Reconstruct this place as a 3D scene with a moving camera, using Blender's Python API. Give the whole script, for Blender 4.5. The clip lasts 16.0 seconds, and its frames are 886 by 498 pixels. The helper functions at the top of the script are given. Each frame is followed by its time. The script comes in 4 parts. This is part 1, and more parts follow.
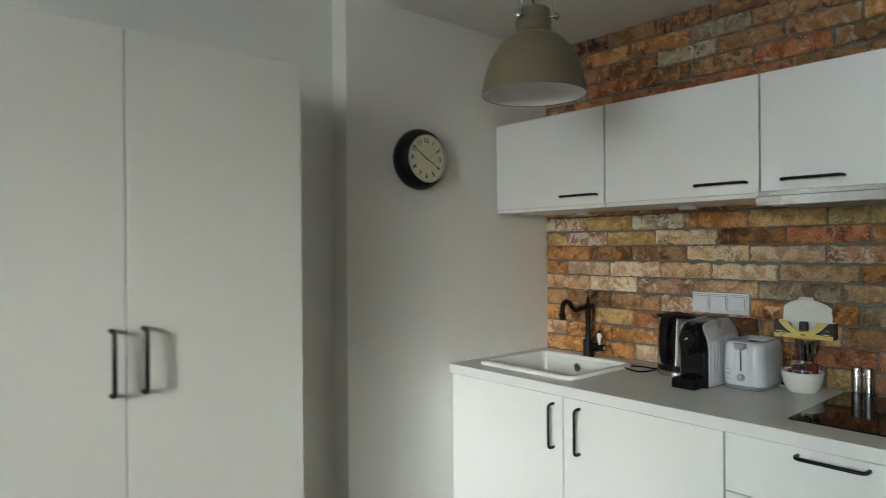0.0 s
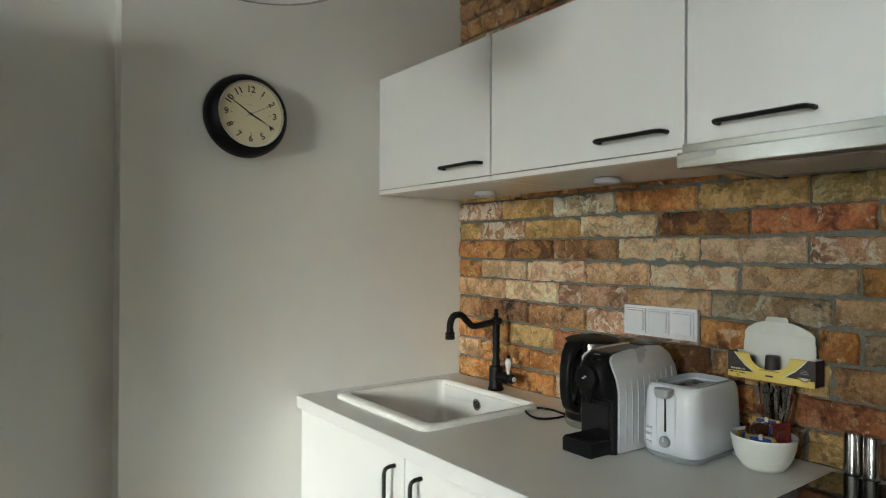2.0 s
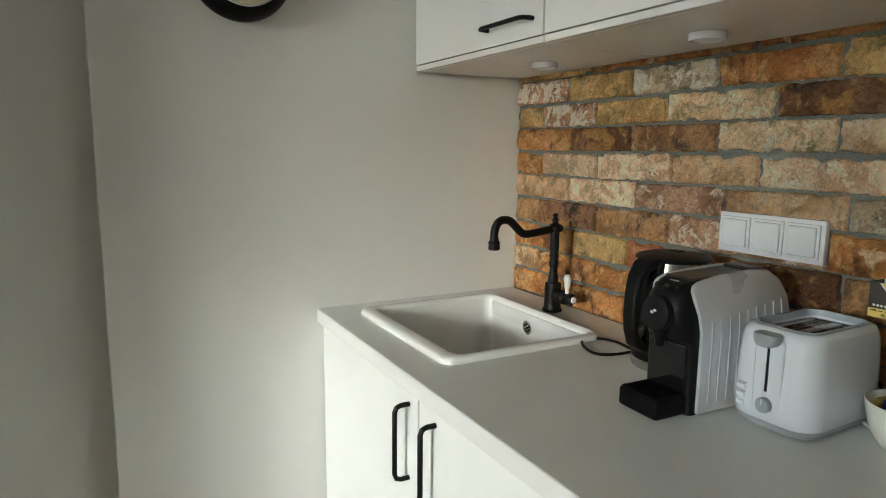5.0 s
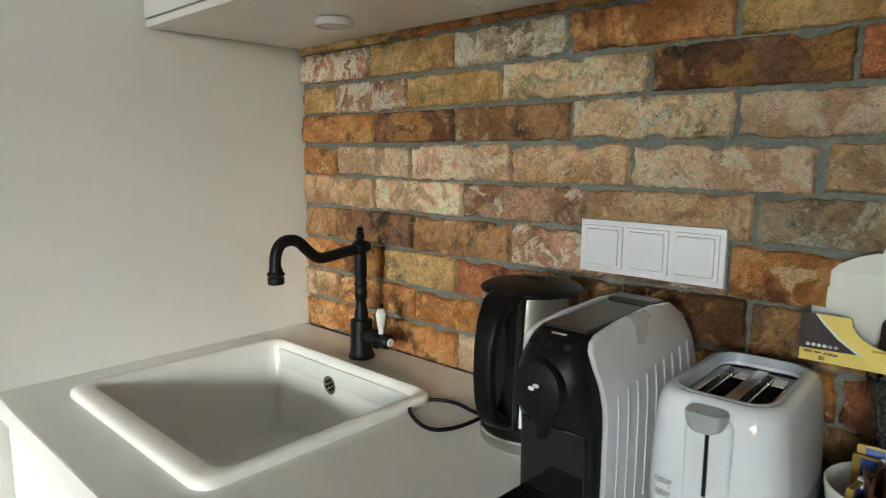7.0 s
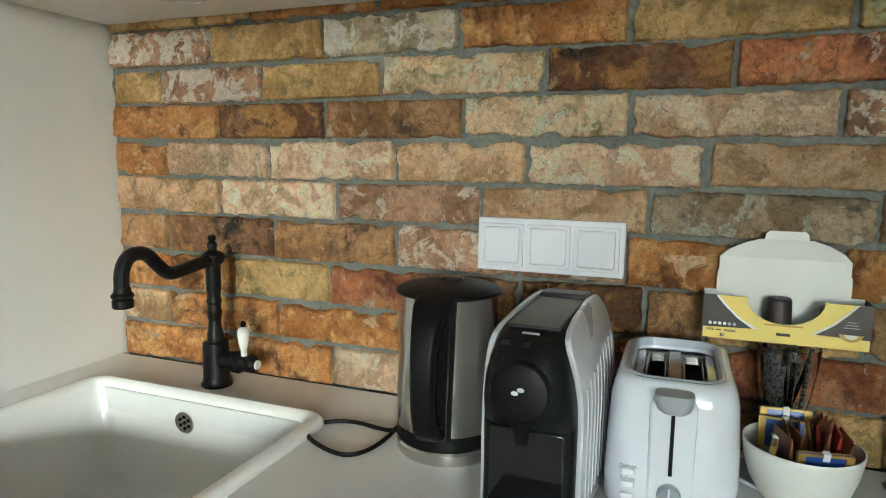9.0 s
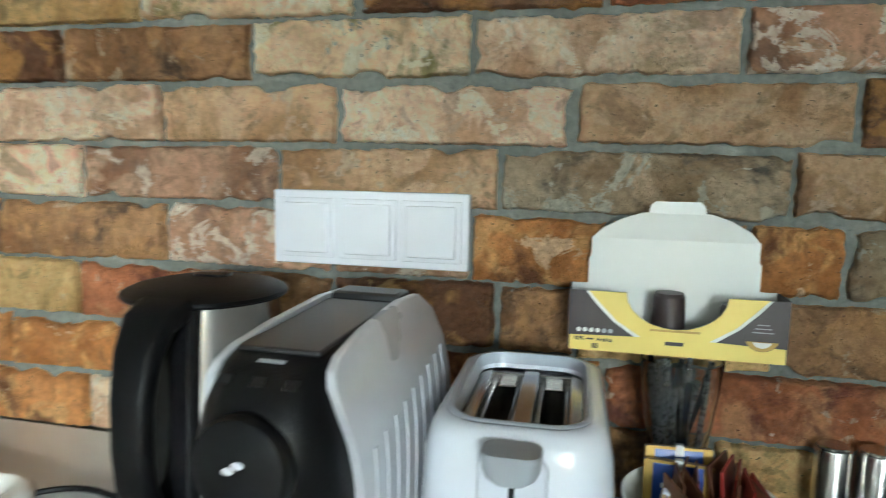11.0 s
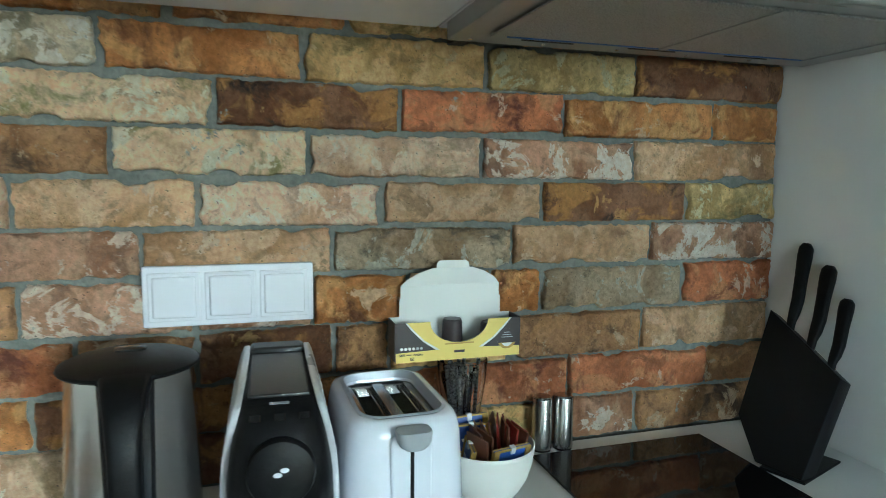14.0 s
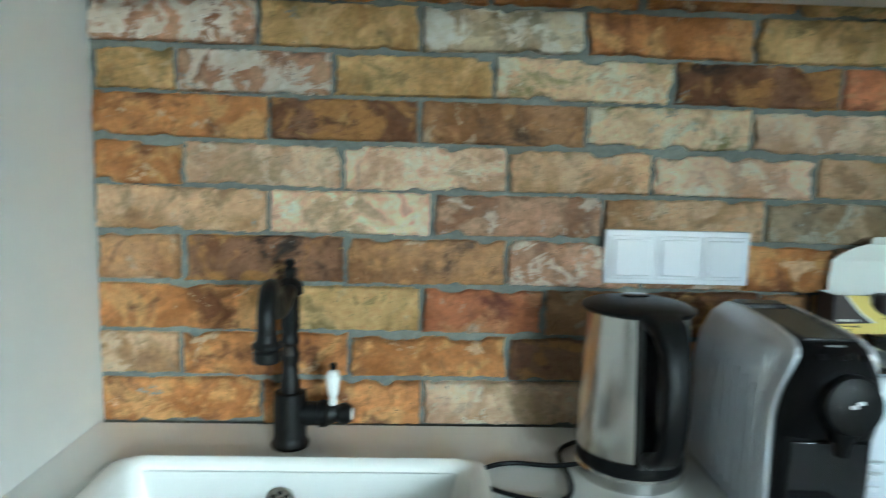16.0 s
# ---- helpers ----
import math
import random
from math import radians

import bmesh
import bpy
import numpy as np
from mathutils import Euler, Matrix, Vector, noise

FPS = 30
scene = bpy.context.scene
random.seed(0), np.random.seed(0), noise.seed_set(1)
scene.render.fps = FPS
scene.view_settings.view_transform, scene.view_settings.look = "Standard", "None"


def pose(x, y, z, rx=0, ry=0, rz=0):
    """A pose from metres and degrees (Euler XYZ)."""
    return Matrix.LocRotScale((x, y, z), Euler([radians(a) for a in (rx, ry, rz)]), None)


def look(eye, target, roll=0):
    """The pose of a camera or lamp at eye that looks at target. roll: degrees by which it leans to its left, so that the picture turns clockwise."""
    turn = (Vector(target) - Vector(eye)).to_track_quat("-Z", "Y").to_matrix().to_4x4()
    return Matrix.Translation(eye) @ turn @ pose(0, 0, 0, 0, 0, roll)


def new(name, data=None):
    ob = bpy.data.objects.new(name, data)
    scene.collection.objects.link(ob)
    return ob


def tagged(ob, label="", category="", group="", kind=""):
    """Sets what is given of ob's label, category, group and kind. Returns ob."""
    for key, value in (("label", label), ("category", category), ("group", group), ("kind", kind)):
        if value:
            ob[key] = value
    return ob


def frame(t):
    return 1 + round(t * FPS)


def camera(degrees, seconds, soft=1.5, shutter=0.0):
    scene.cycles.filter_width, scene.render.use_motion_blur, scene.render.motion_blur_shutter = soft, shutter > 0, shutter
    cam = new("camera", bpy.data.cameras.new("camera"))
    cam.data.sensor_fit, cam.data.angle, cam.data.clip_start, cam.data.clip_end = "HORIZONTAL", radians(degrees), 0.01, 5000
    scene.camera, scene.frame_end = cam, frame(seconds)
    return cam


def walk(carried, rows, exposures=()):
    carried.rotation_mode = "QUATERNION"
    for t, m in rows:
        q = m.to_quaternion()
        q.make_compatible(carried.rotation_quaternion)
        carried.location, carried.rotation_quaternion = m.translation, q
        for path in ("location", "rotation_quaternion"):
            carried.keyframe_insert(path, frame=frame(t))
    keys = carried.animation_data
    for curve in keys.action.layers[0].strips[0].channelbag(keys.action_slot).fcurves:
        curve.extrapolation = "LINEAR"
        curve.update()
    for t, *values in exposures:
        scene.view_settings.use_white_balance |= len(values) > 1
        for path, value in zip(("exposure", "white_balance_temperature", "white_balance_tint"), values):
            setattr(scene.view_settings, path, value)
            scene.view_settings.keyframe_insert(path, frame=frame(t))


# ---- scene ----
cam = camera(69.7, 16.0, soft=0.6, shutter=0.4)
PATH = [
    (0, (0.172, 0.065, 1.405), (1.491, 1.568, 1.4), -0.4),
    (0.5, (0.445, 0.032, 1.369), (1.77, 1.53, 1.358), -0.4),
    (1, (0.722, 0.026, 1.382), (1.992, 1.571, 1.382), -0.1),
    (1.5, (0.971, 0.134, 1.395), (2.182, 1.725, 1.393), 0.2),
    (2, (1.142, 0.209, 1.365), (2.342, 1.809, 1.373), 0.3),
    (2.5, (1.276, 0.228, 1.291), (2.464, 1.836, 1.302), 0.5),
    (3, (1.344, 0.26, 1.283), (2.493, 1.897, 1.297), 0.6),
    (3.5, (1.362, 0.269, 1.317), (2.421, 1.964, 1.26), 0.5),
    (4, (1.381, 0.281, 1.342), (2.331, 2.015, 1.037), 0.4),
    (4.2, (1.393, 0.301, 1.347), (2.329, 2.041, 1.038), 0.6),
    (6.3, (1.669, 0.715, 1.329), (2.795, 2.345, 1.05), 0.6),
    (6.5, (1.704, 0.748, 1.332), (3.018, 2.23, 1.051), 0.5),
    (7, (1.737, 0.81, 1.321), (3.187, 2.155, 1.025), 0.2),
    (7.5, (1.709, 0.878, 1.334), (3.221, 2.154, 1.039), 0.4),
    (8, (1.671, 0.936, 1.333), (3.43, 1.848, 1.064), 0.6),
    (8.2, (1.649, 0.968, 1.339), (3.483, 1.71, 1.043), 0.3),
    (10.3, (1.84, 1.041, 1.235), (3.701, 1.729, 0.985), 1.1),
    (10.5, (1.877, 1.026, 1.245), (3.753, 1.667, 0.982), 1.3),
    (11, (1.965, 0.985, 1.25), (3.899, 1.426, 0.993), 1.1),
    (11.5, (2.029, 0.968, 1.233), (4.005, 1.139, 0.978), 1.2),
    (12, (2.004, 0.997, 1.249), (3.99, 0.979, 1.014), 1.1),
    (12.5, (1.929, 1.074, 1.249), (3.904, 0.842, 1.038), 1.0),
    (13, (1.846, 1.145, 1.278), (3.776, 0.679, 1.04), 0.6),
    (13.5, (1.777, 1.165, 1.316), (3.679, 0.59, 1.084), 0.5),
    (14, (1.712, 1.194, 1.34), (3.612, 0.606, 1.122), 0.5),
    (14.5, (1.67, 1.301, 1.368), (3.571, 0.718, 1.153), 0.8),
    (15, (1.655, 1.441, 1.361), (3.56, 0.877, 1.127), 0.8),
    (15.5, (1.654, 1.528, 1.362), (3.588, 1.095, 1.097), 0.7),
    (16, (1.672, 1.606, 1.30), (3.658, 1.535, 1.062), 1.5),
]
walk(cam, [(t, look(eye, target, roll)) for t, eye, target, roll in PATH],
     exposures=[(0, -0.1, 6250, 1), (1.5, 0.2, 6450, 1), (4, 0.22, 6450, 1), (6.5, 0.46, 6450, 3), (8, 0.76, 6250, -2), (10.5, 0.96, 6000, -2), (11.5, 1.18, 5600, -4), (13, 0.95, 5450, -8), (14.5, 0.93, 5250, -10), (16, 0.82, 5150, -11)])

# ---- world, daylight through the window ----
world = bpy.data.worlds.new("sky")
scene.world = world
world.use_nodes = True
wn = world.node_tree
sky = wn.nodes.new("ShaderNodeTexSky")
sky.sky_type, sky.sun_disc = "NISHITA", False
sky.sun_elevation, sky.sun_rotation = radians(12), radians(246)
wn.links.new(sky.outputs["Color"], wn.nodes["Background"].inputs["Color"])
wn.nodes["Background"].inputs["Strength"].default_value = 0.12

WX = -2.5            # inner face of the window wall
WIN_Y, WIN_Z = (-0.90, 0.56), (0.85, 2.26)
lamp = new("window_daylight", bpy.data.lights.new("window_daylight", "AREA"))
lamp.data.shape, lamp.data.size, lamp.data.size_y = "RECTANGLE", 1.7, 1.5
lamp.data.energy, lamp.data.color = 92.0, (0.86, 0.94, 1.0)
lamp.matrix_world = look((WX - 0.66, sum(WIN_Y) / 2 - 0.30, 2.05), (1.2, sum(WIN_Y) / 2 + 0.55, 0.65))

# sky light through the second window, further along the same wall
WIN2_Y, WIN2_Z, YN = (2.75, 3.85), (0.85, 2.26), 4.2
lamp2 = new("second_window_daylight", bpy.data.lights.new("second_window_daylight", "AREA"))
lamp2.data.shape, lamp2.data.size, lamp2.data.size_y = "RECTANGLE", 1.2, 1.3
lamp2.data.energy, lamp2.data.color = 60.0, (0.82, 0.92, 1.0)
lamp2.matrix_world = look((WX - 0.45, 3.55, 1.75), (2.3, 0.9, 0.95))

# low hazy sun through the window, towards +x and a little +y
sun = new("sun", bpy.data.lights.new("sun", "SUN"))
sun.data.energy, sun.data.angle, sun.data.color = 2.1, radians(13), (1.0, 0.975, 0.94)
sun.matrix_world = look((0, 0, 3), (1.0, 0.44, 3 - 1.09 * math.tan(radians(11.5))))

# ---- materials ----
def material(name, color, rough=0.5, metal=0.0, var=0.08, scale=6.0, bump=0.0, bump_scale=60.0, coat=0.0, rvar=0.08, stretch=(1, 1, 1), spec=0.5):
    """Principled paint with a broad and a fine variation, and a fine relief."""
    m = bpy.data.materials.new(name)
    m.use_nodes = True
    n, l = m.node_tree.nodes, m.node_tree.links
    b = n["Principled BSDF"]
    b.inputs["Metallic"].default_value, b.inputs["Coat Weight"].default_value = metal, coat
    b.inputs["Coat Roughness"].default_value = 0.04
    b.inputs["Specular IOR Level"].default_value = spec
    tc, mp = n.new("ShaderNodeTexCoord"), n.new("ShaderNodeMapping")
    mp.inputs["Scale"].default_value = stretch
    l.new(tc.outputs["Object"], mp.inputs["Vector"])
    n1, n2 = n.new("ShaderNodeTexNoise"), n.new("ShaderNodeTexNoise")
    n1.inputs["Scale"].default_value, n2.inputs["Scale"].default_value = scale, bump_scale
    n1.inputs["Detail"].default_value, n2.inputs["Detail"].default_value = 5, 4
    for k in (n1, n2):
        l.new(mp.outputs["Vector"], k.inputs["Vector"])
    mix, mix2 = n.new("ShaderNodeMix"), n.new("ShaderNodeMix")
    for k in (mix, mix2):
        k.data_type = "RGBA"
    mix.inputs["A"].default_value = (*[c * (1 - var) for c in color], 1)
    mix.inputs["B"].default_value = (*[min(1, c * (1 + var)) for c in color], 1)
    l.new(n1.outputs["Fac"], mix.inputs["Factor"])
    mix2.blend_type = "OVERLAY"
    mix2.inputs["Factor"].default_value = min(0.5, var * 1.5)
    l.new(mix.outputs["Result"], mix2.inputs["A"])
    l.new(n2.outputs["Fac"], mix2.inputs["B"])
    l.new(mix2.outputs["Result"], b.inputs["Base Color"])
    mr = n.new("ShaderNodeMapRange")
    mr.inputs["To Min"].default_value, mr.inputs["To Max"].default_value = max(0.02, rough - rvar), min(1, rough + rvar)
    l.new(n1.outputs["Fac"], mr.inputs["Value"])
    l.new(mr.outputs["Result"], b.inputs["Roughness"])
    if bump:
        bp = n.new("ShaderNodeBump")
        bp.inputs["Strength"].default_value, bp.inputs["Distance"].default_value = bump, 0.002
        l.new(n2.outputs["Fac"], bp.inputs["Height"])
        l.new(bp.outputs["Normal"], b.inputs["Normal"])
    return m


def glass(name, tint=(1, 1, 1), rough=0.0, ior=1.45):
    m = bpy.data.materials.new(name)
    m.use_nodes = True
    b = m.node_tree.nodes["Principled BSDF"]
    b.inputs["Base Color"].default_value, b.inputs["Roughness"].default_value = (*tint, 1), rough
    b.inputs["Transmission Weight"].default_value, b.inputs["IOR"].default_value = 1.0, ior
    return m


def brick_material(name, color, fresh, dark, pale, pale_amount):
    """Old fired brick: patchy body, sooty burns, lime and mortar smears, pits."""
    m = bpy.data.materials.new(name)
    m.use_nodes = True
    n, l = m.node_tree.nodes, m.node_tree.links
    b = n["Principled BSDF"]
    b.inputs["Roughness"].default_value = 0.82
    b.inputs["Specular IOR Level"].default_value = 0.3
    tc, oi = n.new("ShaderNodeTexCoord"), n.new("ShaderNodeObjectInfo")
    off = n.new("ShaderNodeVectorMath")
    off.operation = "MULTIPLY_ADD"
    cmb = n.new("ShaderNodeCombineXYZ")
    for k in ("X", "Y", "Z"):
        l.new(oi.outputs["Random"], cmb.inputs[k])
    l.new(cmb.outputs["Vector"], off.inputs[0])
    off.inputs[1].default_value = (31, 17, 23)
    l.new(tc.outputs["Object"], off.inputs[2])

    def tex(scale, detail=6, rough=0.6, dist=0.0):
        t = n.new("ShaderNodeTexNoise")
        t.inputs["Scale"].default_value, t.inputs["Detail"].default_value = scale, detail
        t.inputs["Roughness"].default_value, t.inputs["Distortion"].default_value = rough, dist
        l.new(off.outputs["Vector"], t.inputs["Vector"])
        return t.outputs["Fac"]

    def ramp(fac, a, bb):
        r = n.new("ShaderNodeMapRange")
        r.interpolation_type = "SMOOTHSTEP"
        r.inputs["From Min"].default_value, r.inputs["From Max"].default_value = a, bb
        l.new(fac, r.inputs["Value"])
        return r.outputs["Result"]

    def mixc(fac, a, bb, mode="MIX"):
        x = n.new("ShaderNodeMix")
        x.data_type, x.blend_type = "RGBA", mode
        for key, v in (("Factor", fac), ("A", a), ("B", bb)):
            if isinstance(v, (tuple, float, int)):
                x.inputs[key].default_value = (*v, 1) if isinstance(v, tuple) else v
            else:
                l.new(v, x.inputs[key])
        return x.outputs["Result"]

    light = tuple(min(0.85, c * k) for c, k in zip(color, (1.22, 1.26, 1.30)))
    shade = tuple(c * k for c, k in zip(color, (0.74, 0.66, 0.58)))
    # broad clouds, then spalled patches with a clear edge, soot, lime smears and small pits
    c1 = mixc(ramp(tex(9, 3, 0.5, 0.8), 0.36, 0.64), shade, light)
    c2 = mixc(ramp(tex(15, 6, 0.55, 1.0), 0.50, 0.60), c1, fresh)
    c2 = mixc(ramp(tex(24, 8, 0.66, 0.7), 0.54, 0.64), c2, tuple(c * 0.70 for c in color))
    c3 = mixc(ramp(tex(11, 8, 0.66, 0.5), 0.53, 0.66), c2, dark)
    c4 = mixc(ramp(tex(19, 9, 0.68, 0.5), 0.60 - pale_amount, 0.635 - pale_amount), c3, pale)
    c4 = mixc(ramp(tex(13, 10, 0.72, 0.3), 0.645, 0.675), c4, (0.30, 0.305, 0.265))
    c5 = mixc(0.42, c4, mixc(ramp(tex(120, 6, 0.7), 0.3, 0.7), (0.25, 0.23, 0.21), (0.74, 0.74, 0.74)), "OVERLAY")
    c5 = mixc(ramp(tex(240, 3, 0.5), 0.66, 0.72), c5, tuple(c * 0.35 for c in color))
    hsv = n.new("ShaderNodeHueSaturation")
    mr = n.new("ShaderNodeMapRange")
    mr.inputs["To Min"].default_value, mr.inputs["To Max"].default_value = 1.20, 1.58
    l.new(oi.outputs["Random"], mr.inputs["Value"])
    l.new(mr.outputs["Result"], hsv.inputs["Value"])
    hsv.inputs["Saturation"].default_value, hsv.inputs["Hue"].default_value = 1.04, 0.5005
    l.new(c5, hsv.inputs["Color"])
    l.new(hsv.outputs["Color"], b.inputs["Base Color"])
    normal = None
    for height, dist in ((ramp(tex(17, 5, 0.5, 1.4), 0.52, 0.57), 0.0022), (ramp(tex(31, 8, 0.6, 0.8), 0.44, 0.56), 0.0016), (tex(62, 10, 0.76, 0.4), 0.016), (ramp(tex(240, 3, 0.5), 0.74, 0.62), 0.0012)):
        bp = n.new("ShaderNodeBump")
        bp.inputs["Strength"].default_value, bp.inputs["Distance"].default_value = 1.0, dist
        l.new(height, bp.inputs["Height"])
        if normal is not None:
            l.new(normal, bp.inputs["Normal"])
        normal = bp.outputs["Normal"]
    l.new(normal, b.inputs["Normal"])
    return m


BRICKS = {
    "y": brick_material("brick_yellow", (0.57, 0.385, 0.175), (0.64, 0.445, 0.22), (0.26, 0.19, 0.08), (0.58, 0.44, 0.24), 0.0),
    "o": brick_material("brick_orange", (0.46, 0.215, 0.085), (0.55, 0.32, 0.14), (0.17, 0.075, 0.035), (0.56, 0.40, 0.25), 0.0),
    "r": brick_material("brick_red", (0.43, 0.17, 0.085), (0.50, 0.25, 0.13), (0.16, 0.06, 0.04), (0.52, 0.38, 0.28), 0.02),
    "b": brick_material("brick_brown", (0.36, 0.205, 0.105), (0.44, 0.25, 0.12), (0.11, 0.07, 0.045), (0.47, 0.35, 0.23), 0.02),
    "t": brick_material("brick_tan", (0.55, 0.365, 0.215), (0.62, 0.45, 0.29), (0.30, 0.18, 0.10), (0.60, 0.47, 0.33), 0.01),
    "p": brick_material("brick_pale", (0.76, 0.54, 0.375), (0.82, 0.64, 0.475), (0.46, 0.33, 0.20), (0.74, 0.64, 0.50), 0.03),
    "w": brick_material("brick_limed", (0.44, 0.25, 0.155), (0.50, 0.32, 0.20), (0.24, 0.14, 0.09), (0.66, 0.58, 0.49), 0.11),
    "m": brick_material("brick_mottled", (0.43, 0.255, 0.165), (0.50, 0.33, 0.22), (0.21, 0.13, 0.09), (0.60, 0.51, 0.42), 0.06),
    "d": brick_material("brick_burnt", (0.22, 0.115, 0.065), (0.40, 0.21, 0.08), (0.035, 0.027, 0.022), (0.44, 0.27, 0.12), 0.0),
    "v": brick_material("brick_olive", (0.46, 0.355, 0.17), (0.54, 0.41, 0.19), (0.17, 0.155, 0.075), (0.50, 0.46, 0.28), 0.05),
    "g": brick_material("brick_grey", (0.34, 0.265, 0.175), (0.42, 0.31, 0.20), (0.09, 0.08, 0.065), (0.42, 0.40, 0.32), 0.06),
    "s": brick_material("brick_grey_white", (0.50, 0.42, 0.29), (0.56, 0.46, 0.31), (0.28, 0.24, 0.16), (0.66, 0.62, 0.53), 0.10),
    "q": brick_material("brick_peach_mossy", (0.66, 0.49, 0.31), (0.73, 0.56, 0.38), (0.27, 0.23, 0.10), (0.66, 0.60, 0.45), 0.05),
}
MORTAR = material("mortar", (0.185, 0.19, 0.165), 0.92, var=0.32, scale=26, bump=1.0, bump_scale=150)
# paint of the unseen walls, greyed to cut the light they bounce back
PLASTER2 = material("bounce_cut_wall_paint", (0.54, 0.53, 0.50), 0.7, var=0.03, scale=2.5, bump=0.08, bump_scale=180)
PLASTER = material("wall_paint", (0.74, 0.73, 0.70), 0.62, var=0.02, scale=2.5, bump=0.08, bump_scale=180)
CEILING = material("ceiling_paint", (0.74, 0.73, 0.70), 0.8, var=0.02, scale=2)
FLOOR = material("floor_oak", (0.36, 0.27, 0.18), 0.45, var=0.2, scale=4, bump=0.1, bump_scale=40, stretch=(1, 8, 1))
GLOSS = material("gloss_white_lacquer", (0.80, 0.81, 0.82), 0.07, var=0.01, rvar=0.02, coat=0.6)
CARCASS = material("white_melamine", (0.78, 0.78, 0.78), 0.22, var=0.02, rvar=0.05)
SATIN = material("satin_white_front", (0.79, 0.80, 0.79), 0.34, var=0.015)
WARDROBE = material("matt_white_laminate", (0.72, 0.71, 0.67), 0.38, var=0.02, coat=0.3)
COUNTER = material("grey_white_worktop", (0.66, 0.66, 0.64), 0.36, var=0.04, scale=14, bump=0.08, bump_scale=300)
CERAMIC = material("sink_composite", (0.80, 0.79, 0.76), 0.22, var=0.015)
BLACK = material("black_powder_coat", (0.006, 0.006, 0.006), 0.40, spec=0.22, var=0.2, rvar=0.1, bump=0.1, bump_scale=400)
BLACKGLOSS = material("black_gloss_plastic", (0.008, 0.008, 0.009), 0.10, var=0.2)
BLACKMATT = material("black_matt_plastic", (0.0045, 0.0045, 0.005), 0.42, spec=0.16, var=0.15, bump=0.15, bump_scale=500)
LIDGREY = material("dark_grey_plastic", (0.022, 0.022, 0.023), 0.34, var=0.1, bump=0.1, bump_scale=500)
SILVER = material("silver_paint", (0.56, 0.57, 0.61), 0.3, metal=0.25, var=0.04)
STEEL = material("brushed_steel", (0.55, 0.54, 0.52), 0.22, metal=1.0, var=0.03, bump=0.02, bump_scale=40, stretch=(1, 1, 12))
STEELH = material("brushed_steel_hood", (0.36, 0.345, 0.32), 0.26, metal=1.0, var=0.04, stretch=(8, 1, 8))
CHROME = material("chrome", (0.75, 0.75, 0.75), 0.06, metal=1.0, var=0.02)
HOODGREY = material("hood_grey_metal", (0.34, 0.345, 0.35), 0.36, metal=0.55, var=0.06)
MESH = material("perforated_filter_metal", (0.36, 0.36, 0.36), 0.42, metal=0.5, var=0.5, scale=420, bump=1.0, bump_scale=420)
WHITEPL = material("white_plastic", (0.69, 0.70, 0.75), 0.20, var=0.01)
TOASTER = material("toaster_white_plastic", (0.64, 0.67, 0.735), 0.14, var=0.01, coat=0.4)
GREYPL = material("grey_plastic", (0.30, 0.32, 0.35), 0.35, var=0.05)
RIMGREY = material("pale_grey_plastic", (0.36, 0.39, 0.45), 0.3, var=0.04)
SLOTDARK = material("toaster_inside", (0.02, 0.018, 0.016), 0.5, metal=0.3, var=0.3)
HOBGLASS = material("ceramic_hob_glass", (0.006, 0.006, 0.007), 0.04, var=0.2, rvar=0.015)
LAMPOUT = material("lamp_taupe_enamel", (0.135, 0.11, 0.066), 0.4, var=0.06, bump=0.05, bump_scale=60)
LAMPIN = material("lamp_white_enamel", (0.80, 0.79, 0.82), 0.4, var=0.02)
CLOCKFACE = material("clock_cream_dial", (0.62, 0.58, 0.40), 0.45, var=0.04)
CARDWHITE = material("white_card", (0.76, 0.76, 0.72), 0.7, var=0.03, bump=0.1, bump_scale=200)
CARDYELLOW = material("yellow_card", (0.76, 0.60, 0.15), 0.45, var=0.04)
CARDDARK = material("dark_brown_card", (0.045, 0.033, 0.034), 0.4, var=0.1)
CREAMPOT = material("white_porcelain", (0.78, 0.78, 0.74), 0.3, var=0.02)
BLUEFOIL = material("blue_sachet", (0.02, 0.07, 0.33), 0.35, var=0.1)
GOLDFOIL = material("gold_sachet", (0.45, 0.29, 0.07), 0.4, metal=0.3, var=0.1)
BROWNFOIL = material("brown_sachet", (0.14, 0.05, 0.025), 0.4, var=0.2)
REDFOIL = material("red_sachet", (0.28, 0.025, 0.02), 0.4, var=0.2)
STIRFOIL = material("printed_stirrer_foil", (0.20, 0.20, 0.19), 0.28, metal=0.5, var=0.95, scale=260, bump=0.6, bump_scale=300)
BLUETAPE = material("blue_film", (0.02, 0.12, 0.45), 0.4, var=0.05)
INK = material("dark_print", (0.03, 0.03, 0.03), 0.6, var=0.05)
INKGREY = material("grey_print", (0.35, 0.36, 0.38), 0.6, var=0.05)
WINFRAME = material("white_window_frame", (0.8, 0.8, 0.8), 0.3, var=0.01)
GLASS = glass("clear_glass")
PANE = glass("window_pane", ior=1.05)
DIFFUSER = material("frosted_diffuser", (0.72, 0.73, 0.72), 0.5, var=0.02)


# ---- shapes ----
def mesh_object(name, bm, mat, sharp=21):
    me = bpy.data.meshes.new(name)
    bmesh.ops.recalc_face_normals(bm, faces=bm.faces)
    bm.to_mesh(me)
    bm.free()
    for p in me.polygons:
        p.use_smooth = True
    me.set_sharp_from_angle(angle=radians(sharp))
    for k in (mat if isinstance(mat, (list, tuple)) else [mat]):
        me.materials.append(k)
    return new(name, me)


def part(name, bm, mat, parent, label="", sharp=21):
    ob = mesh_object(name, bm, mat, sharp)
    ob.parent = parent
    return tagged(ob, label)


